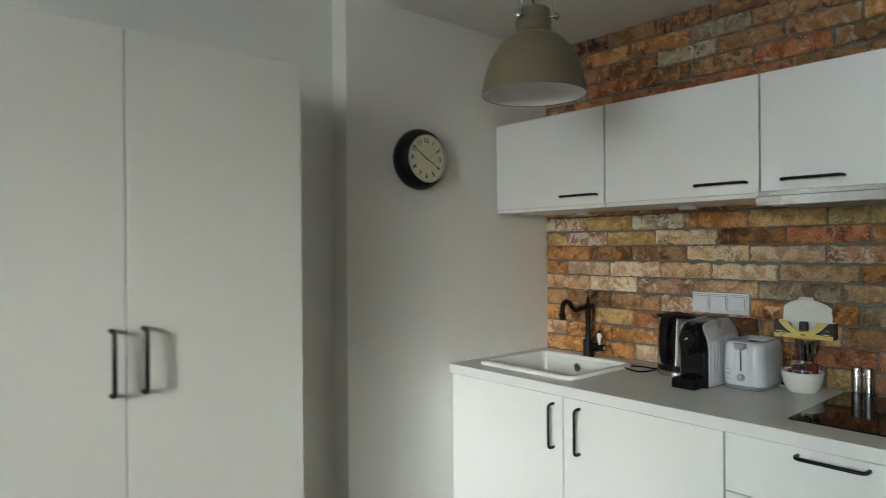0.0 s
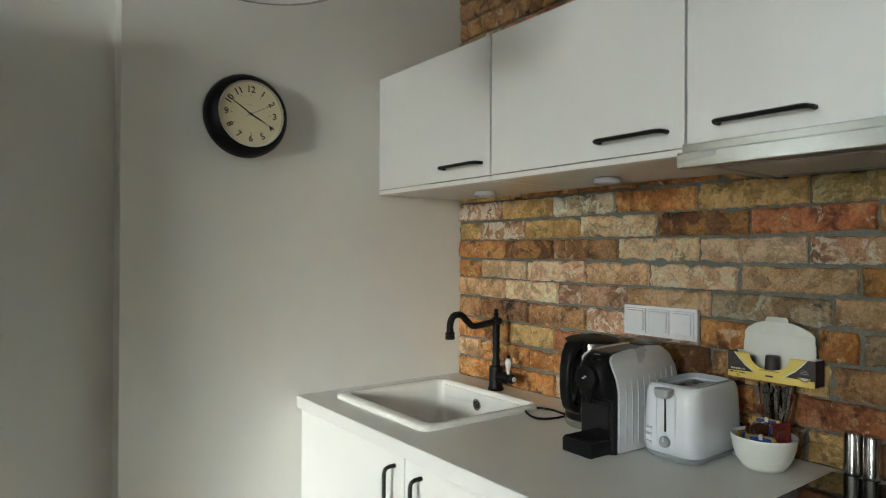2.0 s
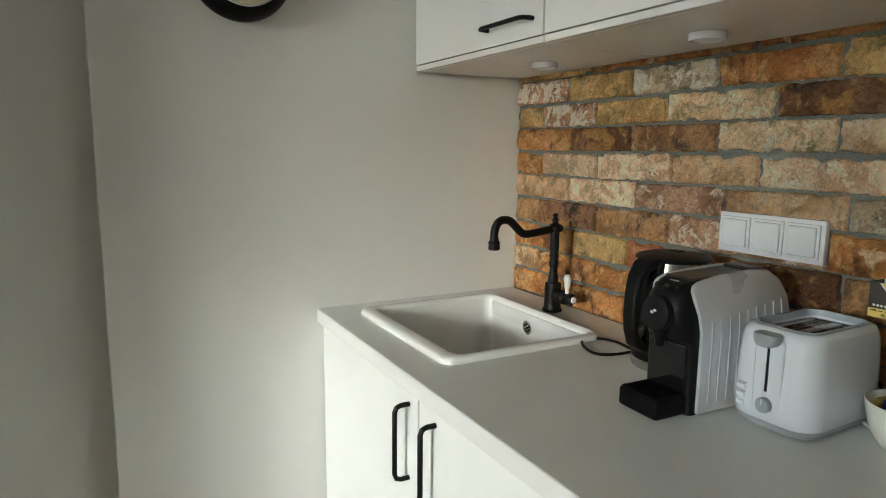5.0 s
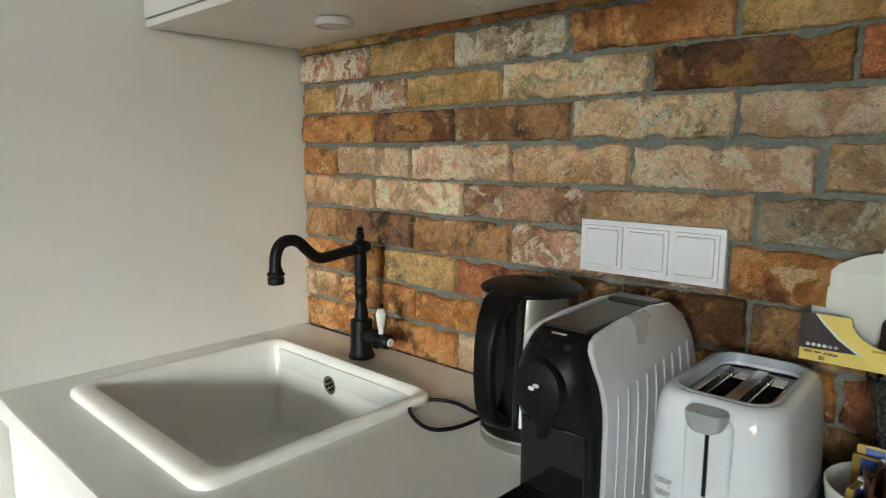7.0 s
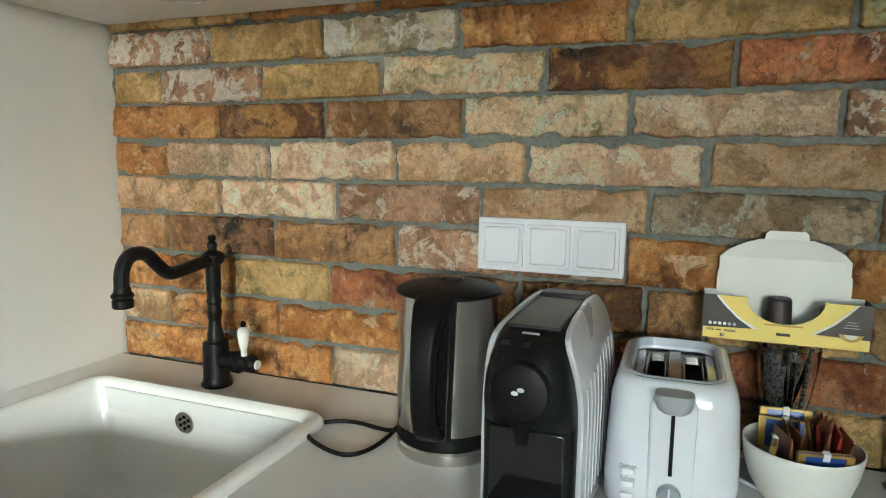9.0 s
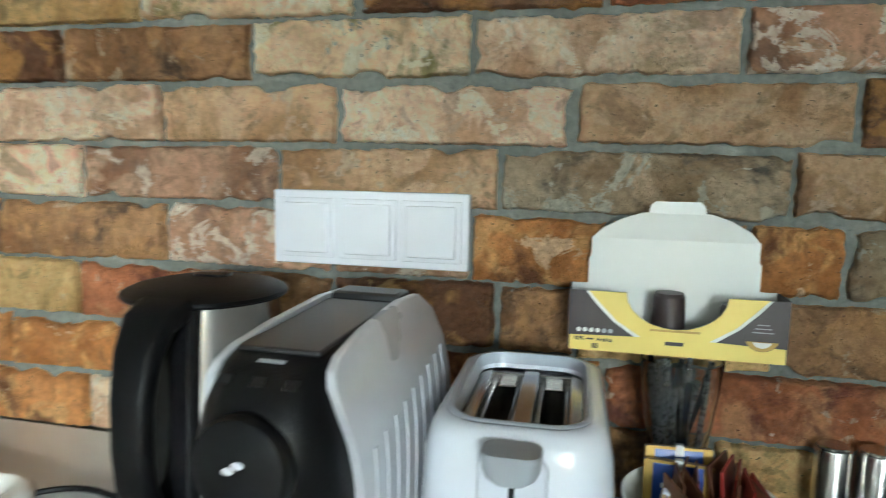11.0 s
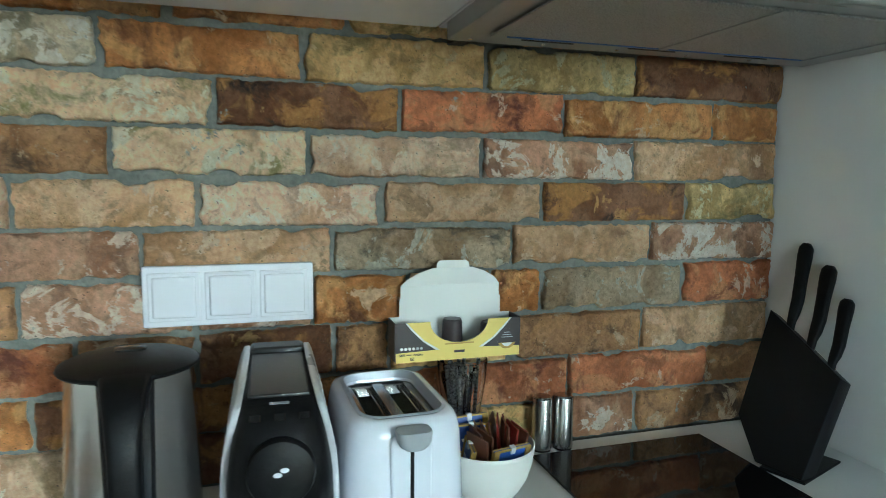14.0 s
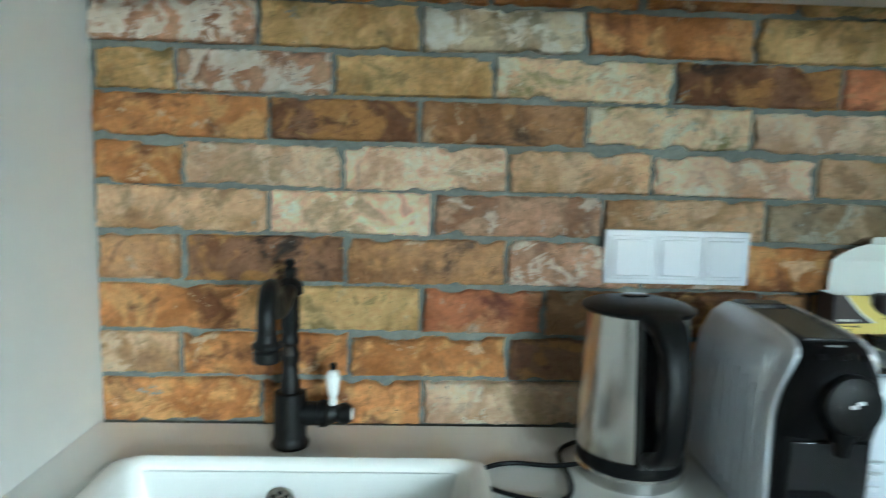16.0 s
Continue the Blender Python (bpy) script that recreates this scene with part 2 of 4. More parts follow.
def thing(name, at, label, category, group="", turn=0):
    ob = new(name)
    ob.empty_display_size = 0.05
    ob.matrix_basis = pose(*at, 0, 0, turn)
    return tagged(ob, label, category, group)


def structure(name, bm, mat, label, category):
    return tagged(mesh_object(name, bm, mat), label, category, kind="structure")


def box(lo, hi, bevel=0.0, seg=2, bm=None):
    own = bmesh.new()
    vs = [own.verts.new((x, y, z)) for x in (lo[0], hi[0]) for y in (lo[1], hi[1]) for z in (lo[2], hi[2])]
    for f in ((0, 1, 3, 2), (4, 6, 7, 5), (0, 4, 5, 1), (2, 3, 7, 6), (0, 2, 6, 4), (1, 5, 7, 3)):
        own.faces.new([vs[i] for i in f])
    if bevel:
        bmesh.ops.bevel(own, geom=own.edges[:], offset=bevel, segments=seg, affect="EDGES", profile=0.5)
    return own if bm is None else merge(bm, own)


def merge(bm, other):
    me = bpy.data.meshes.new("tmp")
    other.to_mesh(me)
    other.free()
    bm.from_mesh(me)
    bpy.data.meshes.remove(me)
    return bm


def moved(bm, m):
    bmesh.ops.transform(bm, matrix=m, verts=bm.verts)
    return bm


def lathe(profile, seg=40, bm=None, closed=False):
    """Turned shape round z from (radius, height) steps."""
    own = bmesh.new()
    rings = []
    for r, z in profile:
        if r < 1e-6:
            rings.append([own.verts.new((0, 0, z))])
        else:
            rings.append([own.verts.new((r * math.cos(a), r * math.sin(a), z)) for a in (2 * math.pi * i / seg for i in range(seg))])
    pairs = list(zip(rings, rings[1:])) + ([(rings[-1], rings[0])] if closed else [])
    for a, b in pairs:
        for i in range(seg):
            j = (i + 1) % seg
            f = [a[i % len(a)], a[j % len(a)], b[j % len(b)], b[i % len(b)]]
            f = [v for k, v in enumerate(f) if v not in f[:k]]
            if len(f) > 2:
                own.faces.new(f)
    return own if bm is None else merge(bm, own)


def tube(points, r, seg=10, bm=None, smooth=0, radii=None):
    """A round bar along a line of points; smooth: rounds of corner cutting."""
    pts = [Vector(p) for p in points]
    for _ in range(smooth):
        q = [pts[0]]
        for a, b in zip(pts, pts[1:]):
            q += [a.lerp(b, 0.25), a.lerp(b, 0.75)]
        pts = q + [pts[-1]]
    own = bmesh.new()
    up, rings = None, []
    for i, p in enumerate(pts):
        d = (pts[min(i + 1, len(pts) - 1)] - pts[max(i - 1, 0)]).normalized()
        if up is None:
            up = d.orthogonal().normalized()
        up = (up - d * up.dot(d)).normalized()
        side = d.cross(up)
        rr = r if radii is None else radii[0] + (radii[1] - radii[0]) * i / (len(pts) - 1)
        rings.append([own.verts.new(p + rr * (math.cos(a) * up + math.sin(a) * side)) for a in (2 * math.pi * k / seg for k in range(seg))])
    for a, b in zip(rings, rings[1:]):
        for k in range(seg):
            own.faces.new((a[k], a[(k + 1) % seg], b[(k + 1) % seg], b[k]))
    own.faces.new(rings[0][::-1])
    own.faces.new(rings[-1])
    return own if bm is None else merge(bm, own)


def outline(cx, cy, hx, hy, r, seg=6):
    """A rounded rectangle as a ring of (x, y)."""
    r = min(r, hx, hy)
    return [(cx + sx * (hx - r) + r * math.cos(a0 + math.pi / 2 * k / seg), cy + sy * (hy - r) + r * math.sin(a0 + math.pi / 2 * k / seg))
            for sx, sy, a0 in ((1, 1, 0), (-1, 1, math.pi / 2), (-1, -1, math.pi), (1, -1, 1.5 * math.pi)) for k in range(seg + 1)]


def loft(rings, caps=(True, True), bm=None):
    """Skin over rings of (x, y, z) with the same number of points."""
    own = bmesh.new()
    vs = [[own.verts.new(p) for p in ring] for ring in rings]
    k = len(vs[0])
    for a, b in zip(vs, vs[1:]):
        for i in range(k):
            own.faces.new((a[i], a[(i + 1) % k], b[(i + 1) % k], b[i]))
    if caps[0]:
        own.faces.new(vs[0][::-1])
    if caps[1]:
        own.faces.new(vs[-1])
    return own if bm is None else merge(bm, own)


def level(ring, z):
    return [(x, y, z) for x, y in ring]


def prism(poly, axis, a, b, bevel=0.0, seg=2, bm=None):
    """A flat polygon of (u, v) pushed along an axis from a to b: x takes (y, z), y takes (x, z), z takes (x, y)."""
    put = {"x": lambda u, v, w: (w, u, v), "y": lambda u, v, w: (u, w, v), "z": lambda u, v, w: (u, v, w)}[axis]
    own = loft([[put(u, v, w) for u, v in poly] for w in (a, b)])
    if bevel:
        bmesh.ops.recalc_face_normals(own, faces=own.faces)
        sel = [e for e in own.edges if e.is_manifold and e.calc_face_angle() > 0.5]
        bmesh.ops.bevel(own, geom=sel, offset=bevel, segments=seg, affect="EDGES", profile=0.5)
    return own if bm is None else merge(bm, own)


def text_mesh(words, size, depth=0.0003):
    cu = bpy.data.curves.new("words", "FONT")
    cu.body, cu.size, cu.extrude, cu.align_x, cu.align_y = words, size, depth, "CENTER", "CENTER"
    cu.resolution_u, cu.offset = 3, size * 0.022
    ob = bpy.data.objects.new("words", cu)
    me = bpy.data.meshes.new_from_object(ob)
    bm = bmesh.new()
    bm.from_mesh(me)
    bpy.data.objects.remove(ob)
    bpy.data.curves.remove(cu)
    bpy.data.meshes.remove(me)
    return bm


def bar_handle(parent, length, centre, along, out, r=0.0052, reach=0.032):
    """A squared black bow handle: two short feet and a bar with rounded bends."""
    c, a, o = Vector(centre), Vector(along), Vector(out)
    p0, p1 = c - a * length / 2, c + a * length / 2
    bend = 0.013
    pts = [p0, p0 + o * (reach - bend), p0 + o * (reach - 0.3 * bend) + a * 0.3 * bend, p0 + o * reach + a * bend,
           p1 + o * reach - a * bend, p1 + o * (reach - 0.3 * bend) - a * 0.3 * bend, p1 + o * (reach - bend), p1]
    return part("handle", tube(pts, r, 8), BLACK, parent, "black metal bow handle")


# ---- the room ----
XB, YL, YR, ZC, ZT = 2.63, 2.09, 0.29, 0.91, 2.365     # brick face, clock wall, side wall, worktop, ceiling
structure("floor", box((WX - 0.2, -4.2, -0.1), (XB + 0.2, YN + 0.2, 0.0)), FLOOR, "oak-toned floor of the kitchen room", "floor")
structure("ceiling", box((WX - 0.2, -4.2, ZT), (XB + 0.2, YN + 0.2, ZT + 0.15)), CEILING, "plain white painted ceiling", "ceiling")
brick_wall = structure("wall_brick", box((XB + 0.013, -4.2, 0), (XB + 0.2, YL + 0.35, ZT)), MORTAR, "old bare brick wall with grey mortar joints", "wall")
bm = box((1.472, YL, 0), (XB + 0.006, YL + 0.35, ZT))
structure("wall_clock", bm, PLASTER, "white painted wall that carries the clock", "wall")
structure("wall_recess", box((0.1, YL + 0.09, 0), (1.472, YL + 0.35, ZT)), PLASTER, "white painted wall set back behind the wardrobe", "wall")
structure("wall_side", box((1.97, YR - 0.13, 0), (XB + 0.006, YR, ZT)), PLASTER, "short white side wall beside the hob", "wall")
# south, return and north walls stay unseen; their darker colour holds down fill light
structure("wall_south", box((WX - 0.2, -4.4, 0), (XB + 0.2, -4.2, ZT)), PLASTER2, "unseen plain wall closing the room, darkened to cut bounced light", "wall")
structure("wall_return", box((0.1, YL + 0.352, 0), (0.25, YN, ZT)), PLASTER2, "unseen plain wall closing the room, darkened to cut bounced light", "wall")
structure("wall_north", box((WX - 0.2, YN, 0), (0.25, YN + 0.2, ZT)), PLASTER2, "unseen plain wall closing the room, darkened to cut bounced light", "wall")
bm = bmesh.new()
for lo, hi in (((-4.2, 0), (WIN_Y[0], ZT)), ((WIN_Y[1], 0), (WIN2_Y[0], ZT)), ((WIN2_Y[1], 0), (YN, ZT)),
               ((WIN_Y[0], 0), (WIN_Y[1], WIN_Z[0])), ((WIN_Y[0], WIN_Z[1]), (WIN_Y[1], ZT)), ((WIN2_Y[0], 0), (WIN2_Y[1], WIN2_Z[0])), ((WIN2_Y[0], WIN2_Z[1]), (WIN2_Y[1], ZT))):
    box((WX - 0.2, *lo), (WX, *hi), bm=bm)
structure("wall_window", bm, PLASTER, "white wall with the daylight windows", "wall")


def casement(name, span, heights, ym):
    """A two-leaf window: frame with a middle post, two panes and a sill."""
    (y0, y1), (zb, zt) = span, heights
    bm = bmesh.new()
    for lo, hi in (((y0, zb), (y1, zb + 0.06)), ((y0, zt - 0.06), (y1, zt)), ((y0, zb + 0.06), (y0 + 0.06, zt - 0.06)), ((y1 - 0.06, zb + 0.06), (y1, zt - 0.06)), ((ym - 0.09, zb + 0.06), (ym + 0.09, zt - 0.06))):
        box((WX - 0.12, *lo), (WX - 0.05, *hi), 0.004, 1, bm)
    window = structure(name, bm, WINFRAME, "two-leaf white framed window", "window")
    for a, b in ((y0 + 0.06, ym - 0.09), (ym + 0.09, y1 - 0.06)):
        p = part("pane", box((WX - 0.09, a, zb + 0.06), (WX - 0.085, b, zt - 0.06)), PANE, window)
        p.visible_shadow = False
    part("window_sill", box((WX - 0.05, y0, zb - 0.03), (WX + 0.12, y1, zb), 0.006), WINFRAME, window)


casement("window_1", WIN_Y, WIN_Z, -0.11)
casement("window_2", WIN2_Y, WIN2_Z, 3.3)

# ---- wardrobe ----
WY, WXR, WZ = 1.765, 1.105, 1.952
ward = thing("wardrobe", (WXR - 0.49, WY + 0.2195, 0), "tall matt white wardrobe with two flat doors", "wardrobe")
part("body", box((-0.488, -0.185, 0.0), (0.488, 0.19, WZ - 0.002), 0.002, 1), WARDROBE, ward)
for x0, x1, hx in ((-0.49, 0.0035, -0.03), (0.0065, 0.49, 0.044)):
    d = part("door", box((x0, -0.2195, 0.06), (x1, -0.2, WZ), 0.0015, 2), WARDROBE, ward)
    bar_handle(d, 0.158, (hx, -0.2195, 1.128), (0, 0, 1), (0, -1, 0), 0.0058)
part("plinth", box((-0.48, -0.19, 0), (0.48, -0.17, 0.058)), WARDROBE, ward)

# ---- wall cabinets and hood ----
ZU0, XU = 1.557, 2.274
UNITS = ((1.508, 2.086, 1.627), (0.926, 1.505, 1.05), (0.294, 0.923, 0.77))
for k, (a, b, hy) in enumerate(UNITS):
    u = thing("wall_cabinet", (XU, (a + b) / 2, ZU0), "white high-gloss wall cabinet with a lift-up front", "cabinet", "wall cabinets over the worktop")
    h = (b - a) / 2
    z0 = 0.0
    part("body", box((0.02, -h, z0), (0.345, h, 0.394), 0.001, 1), CARCASS, u)
    d = part("door", box((0, -h + 0.0015, 0.016), (0.0185, h - 0.0015, 0.396), 0.0012, 2), GLOSS, u)
    bar_handle(d, 0.17, (0, hy - (a + b) / 2, 0.052), (0, 1, 0), (-1, 0, 0), 0.0048, 0.028)
    if k < 2:
        part("light_rail", box((0.002, -h, 0.0), (0.0185, h, 0.0135), 0.001, 1), CARCASS, u)
hood = thing("cooker_hood", (2.26, 0.605, 1.529), "slim stainless steel built-in cooker hood under the cabinet", "cooker hood")
part("front_strip", box((-0.012, -0.313, 0.0), (0.008, 0.322, 0.030), 0.002), STEELH, hood, "brushed stainless front strip")
part("upper_strip", box((0.0, -0.313, 0.0305), (0.012, 0.318, 0.0465), 0.001, 1), STEELH, hood)
part("body", box((0.0085, -0.312, 0.004), (0.325, 0.316, 0.0315), 0.002), HOODGREY, hood)
flt = part("filter", box((0.04, -0.25, 0.0005), (0.26, 0.27, 0.0038), 0.001, 1), MESH, hood, "perforated grey metal grease filter")
for y_ in (-0.25, 0.01, 0.27):
    part("filter_rail", box((0.036, y_ - 0.006, -0.0012), (0.262, y_ + 0.006, 0.0004), 0.0005, 1), HOODGREY, flt)
for k in range(3):
    part("vent_slot", box((0.285, -0.2 + 0.17 * k, 0.0028), (0.288, -0.12 + 0.17 * k, 0.0039)), BLACK, hood)
part("film_edge", box((0.262, -0.25, 0.0), (0.266, 0.25, 0.0038)), BLUETAPE, hood, "blue strip of protective film")
part("bracket", box((0.3255, 0.28, 0.004), (0.358, 0.306, 0.031), 0.002), BLACK, hood)
for sx, sy in ((0.02, 0.28), (0.3, 0.29), (0.3, 0.18), (0.3, 0.06), (0.3, -0.06), (0.3, -0.18)):
    part("screw", moved(lathe([(0, 0), (0.003, 0.0003), (0.0034, 0.0012), (0.0034, 0.003)], 10), pose(sx, sy, 0.0015)), CHROME, hood)
for y in (1.752, 1.268):
    pk = thing("puck_light", (2.465, y, ZU0), "round white puck light under the wall cabinet", "light", "puck lights")
    part("housing", lathe([(0, -0.0005), (0.033, -0.0005), (0.034, -0.0015), (0.034, -0.013), (0.0325, -0.0145), (0.028, -0.0145), (0.0275, -0.0125)], 32), WHITEPL, pk)
    part("diffuser", lathe([(0, -0.0125), (0.0272, -0.0125), (0.0272, -0.009), (0, -0.009)], 32), DIFFUSER, pk)

# ---- base cabinets, worktop, sink, hob ----
XF = 1.994
for a, b, kind in ((1.497, 2.086, 1.538), (0.915, 1.494, 1.424), (0.294, 0.912, None)):
    u = thing("base_cabinet", (XF, (a + b) / 2, 0), "white base cabinet with %s under the worktop" % ("drawers" if kind is None else "a hinged door"), "cabinet", "base cabinets")
    h, c = (b - a) / 2, (a + b) / 2
    if kind is None or kind < 1.49:
        part("body", box((0.02, -h, 0.09), (0.62, h, ZC - 0.04)), CARCASS, u)
    else:
        bm = bmesh.new()
        for lo, hi in (((0.02, -h, 0.09), (0.62, -h + 0.018, ZC - 0.04)), ((0.02, h - 0.018, 0.09), (0.62, h, ZC - 0.04)), ((0.02, -h + 0.018, 0.09), (0.62, h - 0.018, 0.108)), ((0.6, -h + 0.018, 0.108), (0.62, h - 0.018, ZC - 0.04))):
            box(lo, hi, bm=bm)
        part("body", bm, CARCASS, u)
    part("plinth", box((0.05, -h, 0), (0.066, h, 0.088)), SATIN, u)
    if kind is not None:
        d = part("door", box((0, -h + 0.0015, 0.1), (0.0185, h - 0.0015, ZC - 0.043), 0.0012, 2), SATIN, u)
        bar_handle(d, 0.158, (0, kind - c, 0.757), (0, 0, 1), (-1, 0, 0))
    else:
        for z0, z1, zh in ((0.7, ZC - 0.043, 0.845), (0.405, 0.697, 0.66), (0.1, 0.402, 0.365)):
            d = part("drawer_front", box((0, -h + 0.0015, z0), (0.0185, h - 0.0015, z1), 0.0012, 2), SATIN, u)
            bar_handle(d, 0.165, (0, 0.634 - c, zh), (0, 1, 0), (-1, 0, 0))

SX0, SX1, SY0, SY1 = 2.062, 2.480, 1.513, 1.997         # sink rim
HX0, HX1, HY0, HY1 = 2.095, 2.577, 0.468, 0.778        # hob glass
CX0 = 1.980
bm = bmesh.new()
m = 0.02
for lo, hi in (((CX0, YR + 0.001), (XB - 0.012, SY0 + m)), ((CX0, SY1 - m), (XB - 0.012, YL - 0.001)), ((CX0, SY0 + m), (SX0 + m, SY1 - m)), ((SX1 - m, SY0 + m), (XB - 0.012, SY1 - m))):
    box((*lo, ZC - 0.038), (*hi, ZC), bm=bm)
bmesh.ops.remove_doubles(bm, verts=bm.verts, dist=0.0005)
worktop = thing("worktop", (0, 0, 0), "light grey-white laminate worktop along the brick wall", "worktop")
part("top", bm, COUNTER, worktop)
part("edge_band", box((CX0 - 0.0022, YR + 0.002, ZC - 0.0375), (CX0 - 0.0002, YL - 0.002, ZC - 0.0006), 0.0008, 1), CARCASS, worktop, "pale edge band")

sink = thing("kitchen_sink", ((SX0 + SX1) / 2, (SY0 + SY1) / 2, ZC), "white composite single-bowl sink set into the worktop", "sink")
hx, hy = (SX1 - SX0) / 2, (SY1 - SY0) / 2
ox, oy = 0.013, 0.0                                     # the bowl sits back in its rim
def ring_in(dx, dy, r, z):
    return level(outline(ox, oy, hx - 0.029 - dx, hy - 0.026 - dy, r), z)
rings = [level(outline(0, 0, hx - 0.012, hy - 0.012, 0.03), -0.03), level(outline(0, 0, hx, hy, 0.03), 0.0005), level(outline(0, 0, hx, hy, 0.03), 0.008),
         level(outline(0, 0, hx - 0.002, hy - 0.002, 0.03), 0.0125), level(outline(0.002, 0, hx - 0.007, hy - 0.007, 0.028), 0.015),
         ring_in(-0.010, -0.010, 0.028, 0.0145), ring_in(-0.004, -0.004, 0.026, 0.012), ring_in(0, 0, 0.026, 0.004),
         ring_in(0.006, 0.006, 0.03, -0.1), ring_in(0.011, 0.011, 0.035, -0.16),
         ring_in(0.022, 0.022, 0.04, -0.178), ring_in(0.05, 0.05, 0.04, -0.184), level(outline(ox, 0, 0.05, 0.05, 0.05), -0.188)]
part("bowl", loft(rings, (False, True)), CERAMIC, sink, sharp=60)
part("waste", moved(lathe([(0, 0.001), (0.02, 0.001), (0.03, 0.002), (0.038, 0.0035), (0.041, 0.002), (0.041, 0.0)], 32), pose(ox, 0, -0.1877)), CHROME, sink, "chrome waste")
ov = part("overflow", moved(lathe([(0, 0.0022), (0.010, 0.0028), (0.0125, 0.0035), (0.0140, 0.003), (0.0145, 0.0005), (0.0145, 0.0)], 28), pose(hx - 0.0182, 0.026, -0.037, 0, -93.3, 0) @ Matrix.Diagonal((1.35, 1.35, 1, 1))), CHROME, sink, "round chrome overflow grille")
for k in range(7):
    a = 2 * math.pi * k / 6
    rr = 0.0 if k == 6 else 0.0098
    part("hole", moved(lathe([(0, 0.0004), (0.0030, 0.0004), (0.0030, 0)], 12), pose(hx - 0.0182, 0.026, -0.037, 0, -93.3, 0) @ pose(rr * math.cos(a), rr * math.sin(a), 0.0029)), BLACK, ov)

hob = thing("ceramic_hob", ((HX0 + HX1) / 2, (HY0 + HY1) / 2, ZC), "black glass ceramic hob set on the worktop", "hob")
part("glass_plate", box((HX0 - 2.336, HY0 - 0.623, 0.0003), (HX1 - 2.336, HY1 - 0.623, 0.005), 0.0012, 2), HOBGLASS, hob)

# ---- tap ----
tap = thing("kitchen_tap", (2.545, 1.785, ZC), "black old-style kitchen tap with a swan spout", "tap")
part("base", lathe([(0, 0), (0.026, 0), (0.027, 0.004), (0.0235, 0.010), (0.0225, 0.016), (0.0225, 0.07), (0.0215, 0.078), (0.017, 0.0795), (0, 0.0795)], 32), BLACK, tap)
part("column", lathe([(0.014, 0.079), (0.0135, 0.095), (0.0115, 0.102), (0.0105, 0.118), (0.0125, 0.124), (0.0125, 0.128), (0.0135, 0.133), (0.0115, 0.139), (0.0115, 0.146), (0.0135, 0.151), (0.0115, 0.157), (0.0115, 0.165), (0.0130, 0.172), (0.0125, 0.2), (0.0125, 0.215), (0.018, 0.219), (0.018, 0.232), (0.012, 0.238), (0.007, 0.241), (0.0085, 0.247), (0.0085, 0.252), (0.005, 0.256), (0.0075, 0.261), (0.0055, 0.266), (0, 0.268)], 28), BLACK, tap)
s = Vector((-0.995, -0.085, 0)).normalized()
def at_spout(d, z):
    return (s.x * d, s.y * d, z)
part("spout", tube([at_spout(-0.02, 0.226), at_spout(0.0, 0.225), at_spout(0.05, 0.221), at_spout(0.085, 0.217), at_spout(0.112, 0.217), at_spout(0.135, 0.236), at_spout(0.158, 0.258), at_spout(0.192, 0.258), at_spout(0.207, 0.235), at_spout(0.206, 0.2)], 0.0105, 14, smooth=3), BLACK, tap)
part("nozzle", moved(lathe([(0, 0), (0.0135, 0), (0.0145, 0.002), (0.0145, 0.011), (0.013, 0.013), (0.0155, 0.016), (0.0155, 0.019), (0.012, 0.023), (0.011, 0.03), (0, 0.03)], 24), pose(*at_spout(0.206, 0.184))), BLACK, tap)
part("valve", moved(lathe([(0.0, 0.0), (0.017, 0.0), (0.017, 0.04), (0.019, 0.042), (0.019, 0.052), (0.015, 0.056), (0.012, 0.066), (0.015, 0.072), (0.015, 0.08), (0.011, 0.086), (0, 0.088)], 28), pose(0, 0.0, 0.047, 90, 0, 0)), BLACK, tap)
part("cap", moved(lathe([(0, 0.0892), (0.0075, 0.0892), (0.0085, 0.0875), (0.0085, 0.086)], 20), pose(0, 0, 0.047, 90, 0, 0)), CERAMIC, tap, "small white ceramic cap")
lever = part("lever", moved(lathe([(0.0055, 0), (0.0055, 0.012), (0.0075, 0.016), (0.0085, 0.022), (0.0105, 0.036), (0.0105, 0.042), (0.0075, 0.049), (0.0045, 0.051), (0, 0.052)], 20), pose(0, -0.06, 0.06, 0, 0, 0)), CERAMIC, tap, "white ceramic lever")
part("finial", moved(lathe([(0.0035, 0.051), (0.005, 0.054), (0.0052, 0.058), (0.003, 0.061), (0, 0.062)], 14), pose(0, -0.06, 0.06)), BLACK, lever)

# ---- switch frame ----
sw = thing("switch_frame", (XB - 0.004, 1.217, 1.181), "white triple socket and switch frame with square covers", "switch")
part("frame", box((-0.011, -0.111, -0.041), (0.004, 0.111, 0.041), 0.0025, 2), WHITEPL, sw)
for k in (-1, 0, 1):
    part("surround", box((-0.0150, 0.071 * k - 0.0325, -0.0325), (-0.0105, 0.071 * k + 0.0325, 0.0325), 0.0012, 2), WHITEPL, sw)
    part("cover", box((-0.0195, 0.071 * k - 0.027, -0.0275), (-0.013, 0.071 * k + 0.027, 0.0275), 0.0026, 2), WHITEPL, sw)

